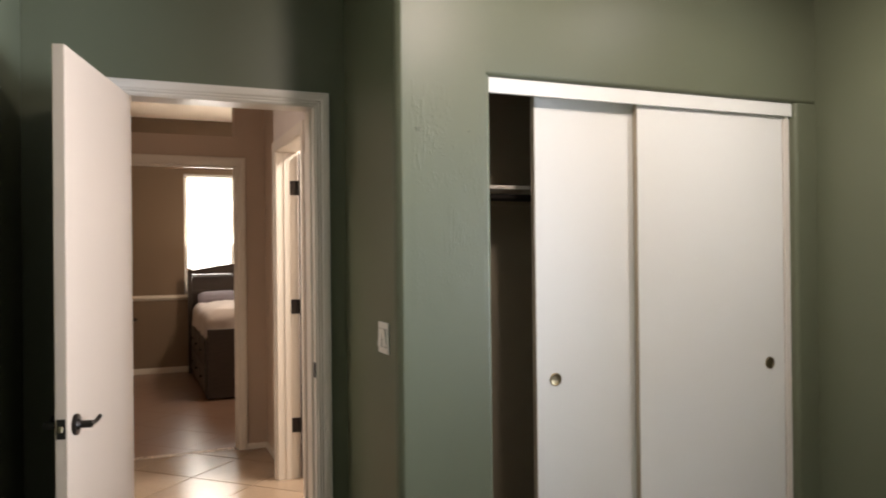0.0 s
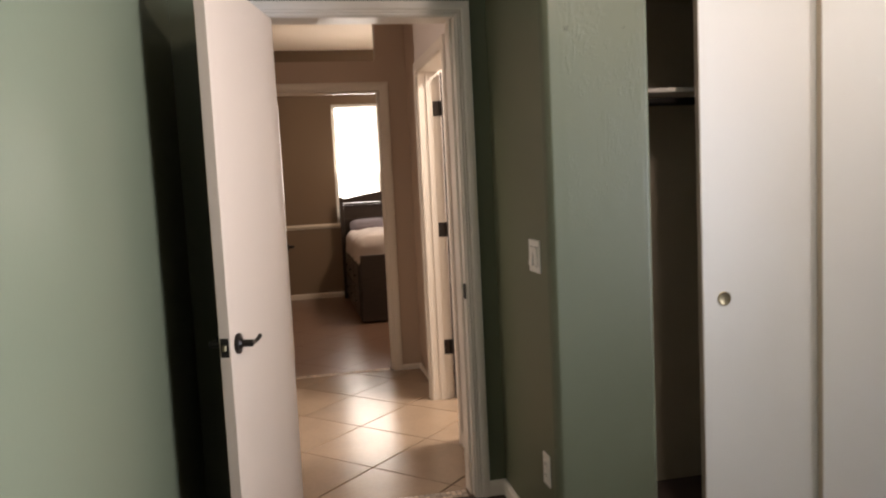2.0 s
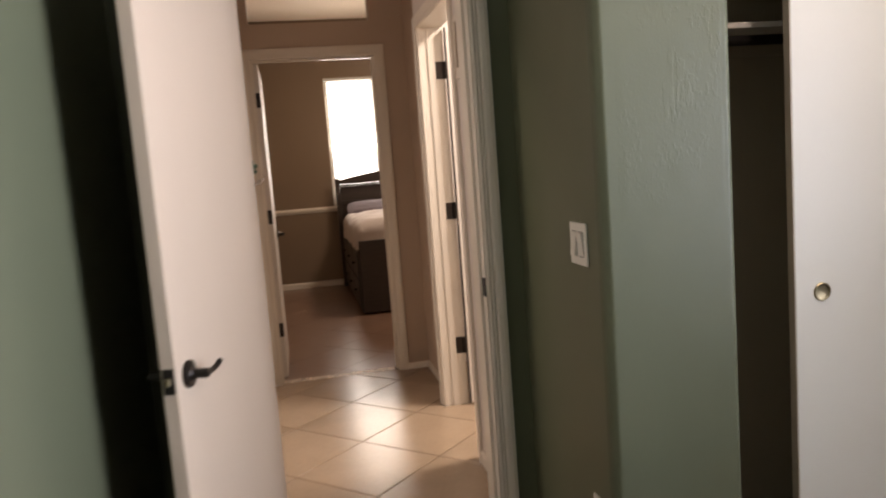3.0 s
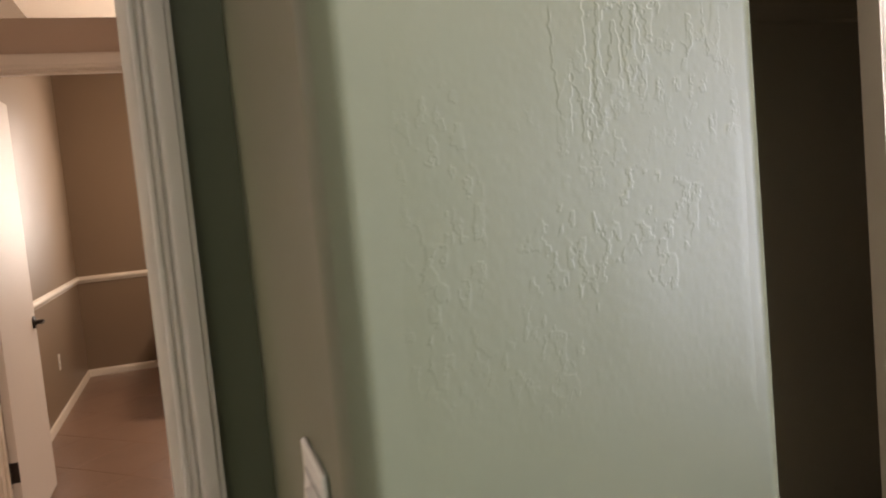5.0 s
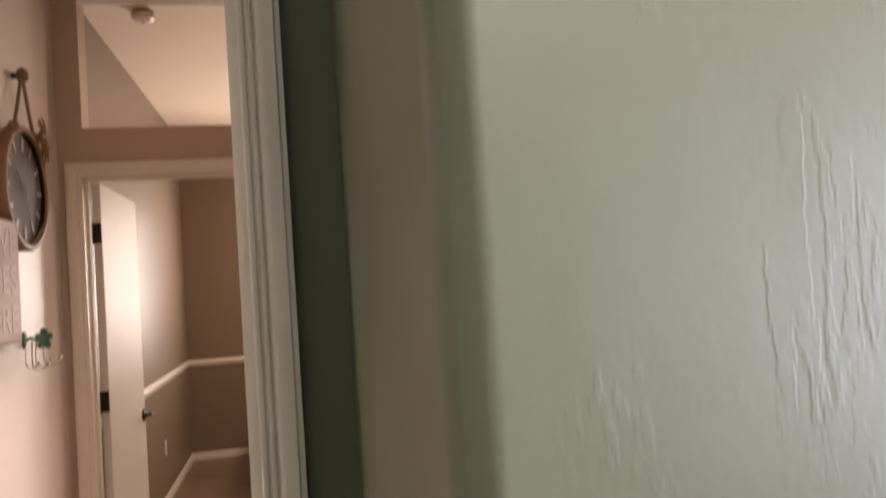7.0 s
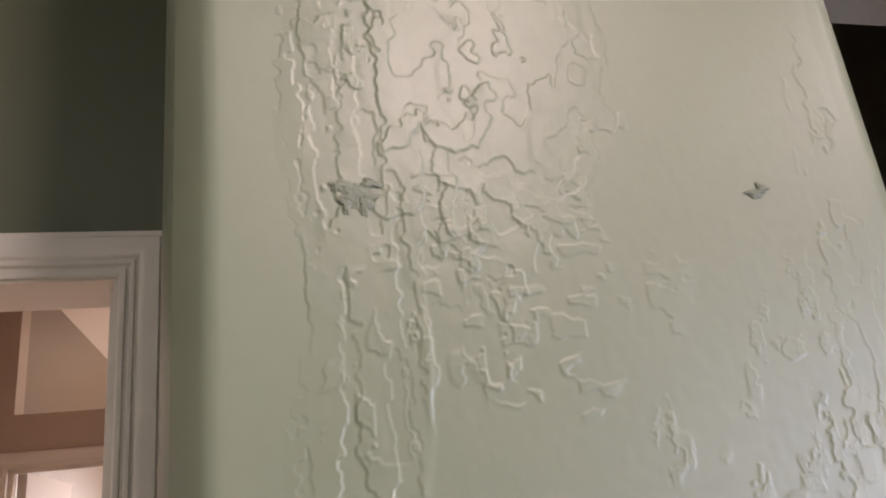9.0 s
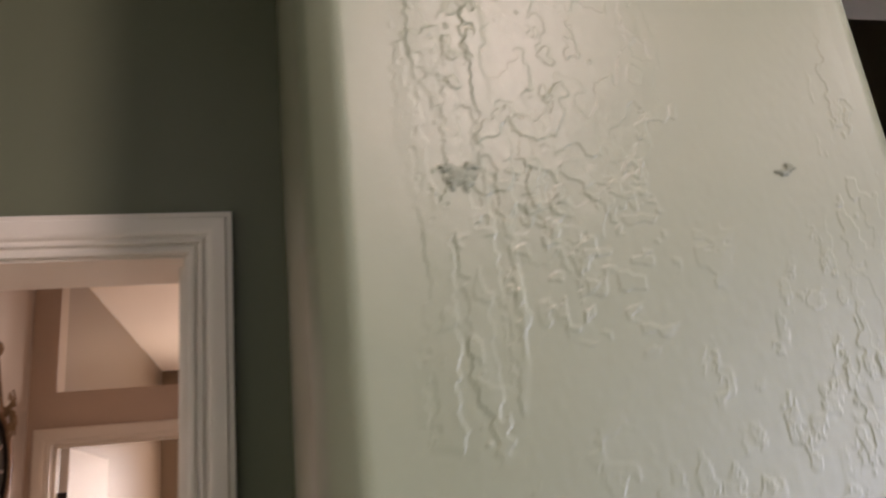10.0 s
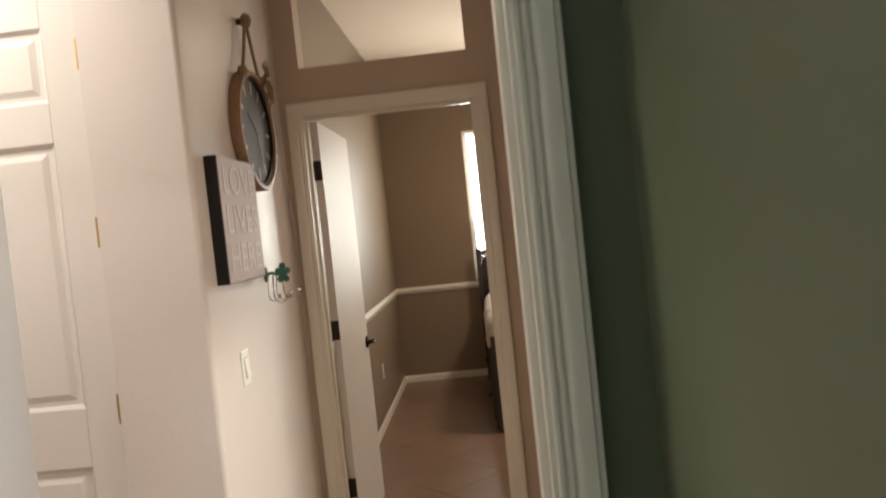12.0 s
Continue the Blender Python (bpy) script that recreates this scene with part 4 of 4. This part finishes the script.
bp("foot_panel", B(BX0 + 0.01, BX1, BY0, BY0 + 0.03, 0.02, 0.68, bevel=0.004), BEDWOOD)
for i in range(2):
    for k in range(3):
        y0 = BY0 + 0.08 + k * 0.58
        dr = bp("drawer", B(BX0 - 0.012, BX0 + 0.002, y0, y0 + 0.55, 0.07 + i * 0.26, 0.31 + i * 0.26, bevel=0.004), BEDWOOD)
        kn = part("knob", lathe(bmesh.new(), [(0, 0), (0.008, 0), (0.008, 0.012), (0.015, 0.018), (0.013, 0.026), (0, 0.028)], 14, Matrix.Translation((BX0 - 0.012, y0 + 0.275, 0.19 + i * 0.26)) @ Matrix.Rotation(radians(-90), 4, "Y")), BRONZE, dr, smooth=True)


def arched(x0, x1, y0, y1, z0, z1, rise):
    bm = bmesh.new()
    n = 20
    out = [(x0, z0), (x1, z0)] + [(x1 + (x0 - x1) * k / n, z1 + rise * math.sin(math.pi * k / n)) for k in range(n + 1)]
    a = [bm.verts.new((x, y0, z)) for x, z in out]
    b = [bm.verts.new((x, y1, z)) for x, z in out]
    for k in range(len(out)):
        bm.faces.new((a[k], a[(k + 1) % len(out)], b[(k + 1) % len(out)], b[k]))
    bm.faces.new(a), bm.faces.new(b)
    return bm


for x in (BX0 - 0.045, BX1 - 0.005):
    bp("headboard_post", B(x, x + 0.05, BY1 - 0.06, BY1 + 0.0, 0.0, 1.235, bevel=0.006, seg=2), BEDWOOD)
bp("headboard_crest", arched(BX0 + 0.005, BX1 - 0.005, BY1 - 0.045, BY1 - 0.015, 1.165, 1.212, 0.085), BEDWOOD)
bp("headboard_shelf", B(BX0 + 0.005, BX1 - 0.005, BY1 - 0.09, BY1 - 0.005, 1.140, 1.162, bevel=0.003), BEDWOOD, label="headboard shelf with a lit edge")
bp("headboard_panel", B(BX0 + 0.005, BX1 - 0.005, BY1 - 0.035, BY1 - 0.015, 0.60, 1.138, bevel=0.002), BEDWOOD)
bp("headboard_rail", B(BX0 + 0.005, BX1 - 0.005, BY1 - 0.055, BY1 - 0.036, 0.93, 0.975, bevel=0.003), BEDWOOD)
bp("mattress", B(BX0 + 0.02, BX1 - 0.02, BY0 + 0.03, BY1 - 0.06, 0.601, 0.80, bevel=0.05, seg=4), SPREAD, label="mattress under the bedspread", smooth=True)


def drape(x0, x1, y0, y1, ztop, drop, r, seed):
    """A puffy bedspread: rounded over the edges, hanging in soft folds, lumpy on top."""
    nx, ny = 56, 70
    bm = bmesh.new()
    g = []
    for j in range(ny + 1):
        row = []
        for i in range(nx + 1):
            u = -drop + (x1 - x0 + 2 * drop) * i / nx
            v = -drop + (y1 - y0 + drop) * j / ny
            x, y = min(max(u, 0), x1 - x0), max(v, 0)
            du, dv = u - x, v - y
            n = noise.noise(Vector((u * 4, v * 4, seed))) + 0.5 * noise.noise(Vector((u * 10, v * 10, seed)))
            over = math.hypot(du, dv)
            s_ = over * (1 + 0.22 * n)
            turn = min(s_ / r, math.pi / 2)
            out = r * math.sin(turn) + 0.018 * n * min(1, over / 0.12)
            fall = r * (1 - math.cos(turn)) + max(0, s_ - r * math.pi / 2)
            kx, ky = (du / over, dv / over) if over else (0, 0)
            row.append(bm.verts.new((x0 + x + kx * out, y0 + y + ky * out, ztop - fall + 0.026 * n + 0.035 * math.sin(math.pi * min(1, max(0, u / (x1 - x0)))))))
        g.append(row)
    for a, b in zip(g, g[1:]):
        for i in range(nx):
            bm.faces.new((a[i], a[i + 1], b[i + 1], b[i]))
    return bm


spread = thing("bedspread", drape(BX0 + 0.085, BX1 - 0.085, BY0 + 0.12, BY1 - 0.26, 0.850, 0.30, 0.10, 3), SPREAD, "pale rumpled bedspread over the dark bed", "bedspread", smooth=True)
spread.modifiers.new("thick", "SOLIDIFY").thickness = 0.010


def pillow(name, cx, cy, cz, w, d, h, tilt, m_, label):
    bm = bmesh.new()
    n = 18
    for s in (1, -1):
        g = [[bm.verts.new((w / 2 * (2 * i / n - 1) * (1 - 0.06 * (2 * j / n - 1) ** 2), d / 2 * (2 * j / n - 1) * (1 - 0.06 * (2 * i / n - 1) ** 2), s * h / 2 * ((1 - (2 * i / n - 1) ** 4) * (1 - (2 * j / n - 1) ** 4)) ** 0.5 * (1 + 0.12 * noise.noise(Vector((i * 0.4, j * 0.4, s)))))) for i in range(n + 1)] for j in range(n + 1)]
        for a, b in zip(g, g[1:]):
            for i in range(n):
                bm.faces.new((a[i], a[i + 1], b[i + 1], b[i]))
    bmesh.ops.remove_doubles(bm, verts=bm.verts, dist=0.001)
    o = thing(name, bm, m_, label, "pillow", smooth=True)
    o.matrix_world = pose(cx, cy, cz, tilt, 0, 0)
    return o


pillow("pillow", BX0 + 0.36, BY1 - 0.27, 0.872, 0.62, 0.38, 0.12, 20, PILLOW, "mauve-grey pillow against the headboard")
plate("outlet", 0.070, 0.115, WESTM(8.35, 0.40, RL), "white wall outlet on the brown wall", "outlet", sockets=2)
plate("outlet", 0.070, 0.115, WESTM(7.30, 0.30, RL), "white wall outlet low on the brown wall", "outlet", sockets=2)

# ceiling fixtures
lamp = empty("ceiling_lamp", (LAMPS[0][0], LAMPS[0][1], BED_Z), "unseen small ceiling lamp with frosted glass shade, lit", "ceiling lamp", group="bedroom ceiling lamps")
part("canopy", C((0, 0, -0.025), (0, 0, 0), 0.07, 32, bevel=0.004), BRONZE, lamp, smooth=True)
part("stem", C((0, 0, -0.09), (0, 0, -0.02), 0.008, 12), BRONZE, lamp, smooth=True)
part("glass_shade", lathe(bmesh.new(), [(0.02, -0.085), (0.07, -0.10), (0.10, -0.125), (0.112, -0.15)], 40), LAMPGLASS, lamp, "frosted glass shade", smooth=True)
# the second lamp is made up, to go with the added fill
copy_thing(lamp, Matrix.Translation((LAMPS[1][0] - LAMPS[0][0], LAMPS[1][1] - LAMPS[0][1], 0)) @ lamp.matrix_world)

far_lamp = empty("ceiling_light", (0.135, 6.55, FAR_Z), "small unlit ceiling light with a clear glass dome", "ceiling light")
part("canopy", C((0, 0, -0.012), (0, 0, 0), 0.054, 32, bevel=0.003), NICKEL, far_lamp, smooth=True)
part("glass_dome", lathe(bmesh.new(), [(0.050, -0.012), (0.060, -0.019), (0.062, -0.030), (0.052, -0.043), (0.030, -0.051), (0, -0.054)], 32), FROST, far_lamp, smooth=True)
part("finial", lathe(bmesh.new(), [(0, -0.064), (0.005, -0.062), (0.007, -0.057), (0.004, -0.053)], 12), NICKEL, far_lamp, smooth=True)

# ---- floor pieces ----
def tile_floor(parent, area, ox, oy, joint, edge, material):
    """Square tiles laid at 45 degrees, cut at the edges of the area."""
    size = 0.4555
    h = (size - joint) / 2
    c, s = math.cos(radians(45)), math.sin(radians(45))
    me = mesh_of("tile", B(-h, h, -h, h, -0.009, 0.0, bevel=edge), material)
    for i in range(-16, 17):
        for k in range(-16, 17):
            u, v = (i + 0.5) * size, (k + 0.5) * size
            x, y = ox + u * c - v * s, oy + u * s + v * c
            r = size * 0.7071
            if x + r < area[0] or x - r > area[1] or y + r < area[2] or y - r > area[3]:
                continue
            if y - r >= area[2] and y + r <= area[3] and x - r >= area[0] and x + r <= area[1]:
                o = new("tile", me)
                o.matrix_world = pose(x, y, 0, 0, 0, 45)
            else:
                bm = B(-h, h, -h, h, -0.009, 0.0, bevel=edge)
                bmesh.ops.transform(bm, matrix=pose(x, y, 0, 0, 0, 45), verts=bm.verts)
                for co, no in (((0, area[2], 0), (0, -1, 0)), ((0, area[3], 0), (0, 1, 0)), ((area[0], 0, 0), (-1, 0, 0)), ((area[1], 0, 0), (1, 0, 0))):
                    cut = bmesh.ops.bisect_plane(bm, geom=bm.verts[:] + bm.edges[:] + bm.faces[:], plane_co=co, plane_no=no, clear_outer=True)
                    es = [e for e in cut["geom_cut"] if isinstance(e, bmesh.types.BMEdge)]
                    if es:
                        bmesh.ops.edgenet_fill(bm, edges=es)
                if not bm.faces:
                    bm.free()
                    continue
                o = new("tile", mesh_of("tile", bm, material))
            o.parent = parent

def mosaic_strips():
    small = mesh_of("mosaic_tile", B(-0.0105, 0.0105, -0.0105, 0.0105, -0.008, 0.0, bevel=0.0015), MOSAIC)
    for x0, x1, y0 in ((DX0 + 0.01, DX1 - 0.01, DW + 0.026), (FX0 + 0.01, FX1 - 0.01, FW2 - 0.095)):
        for j in range(3):
            for i in range(int((x1 - x0) / 0.0235)):
                o = new("mosaic_tile", small)
                o.matrix_world = pose(x0 + 0.012 + i * 0.0235, y0 + 0.010 + j * 0.0235, 0.0005)
                o.parent = hall_floor


tile_floor(hall_floor, (HX0, 2.6, DW + 0.02 + 0.075, FW2 - 0.10), 0.374, 4.630, 0.006, 0.002, TILE)
tile_floor(far_floor, (RL, RR, FW2 - 0.026, RB), 0.374, 7.308, 0.002, 0.0006, ROOMFLOOR)
mosaic_strips()
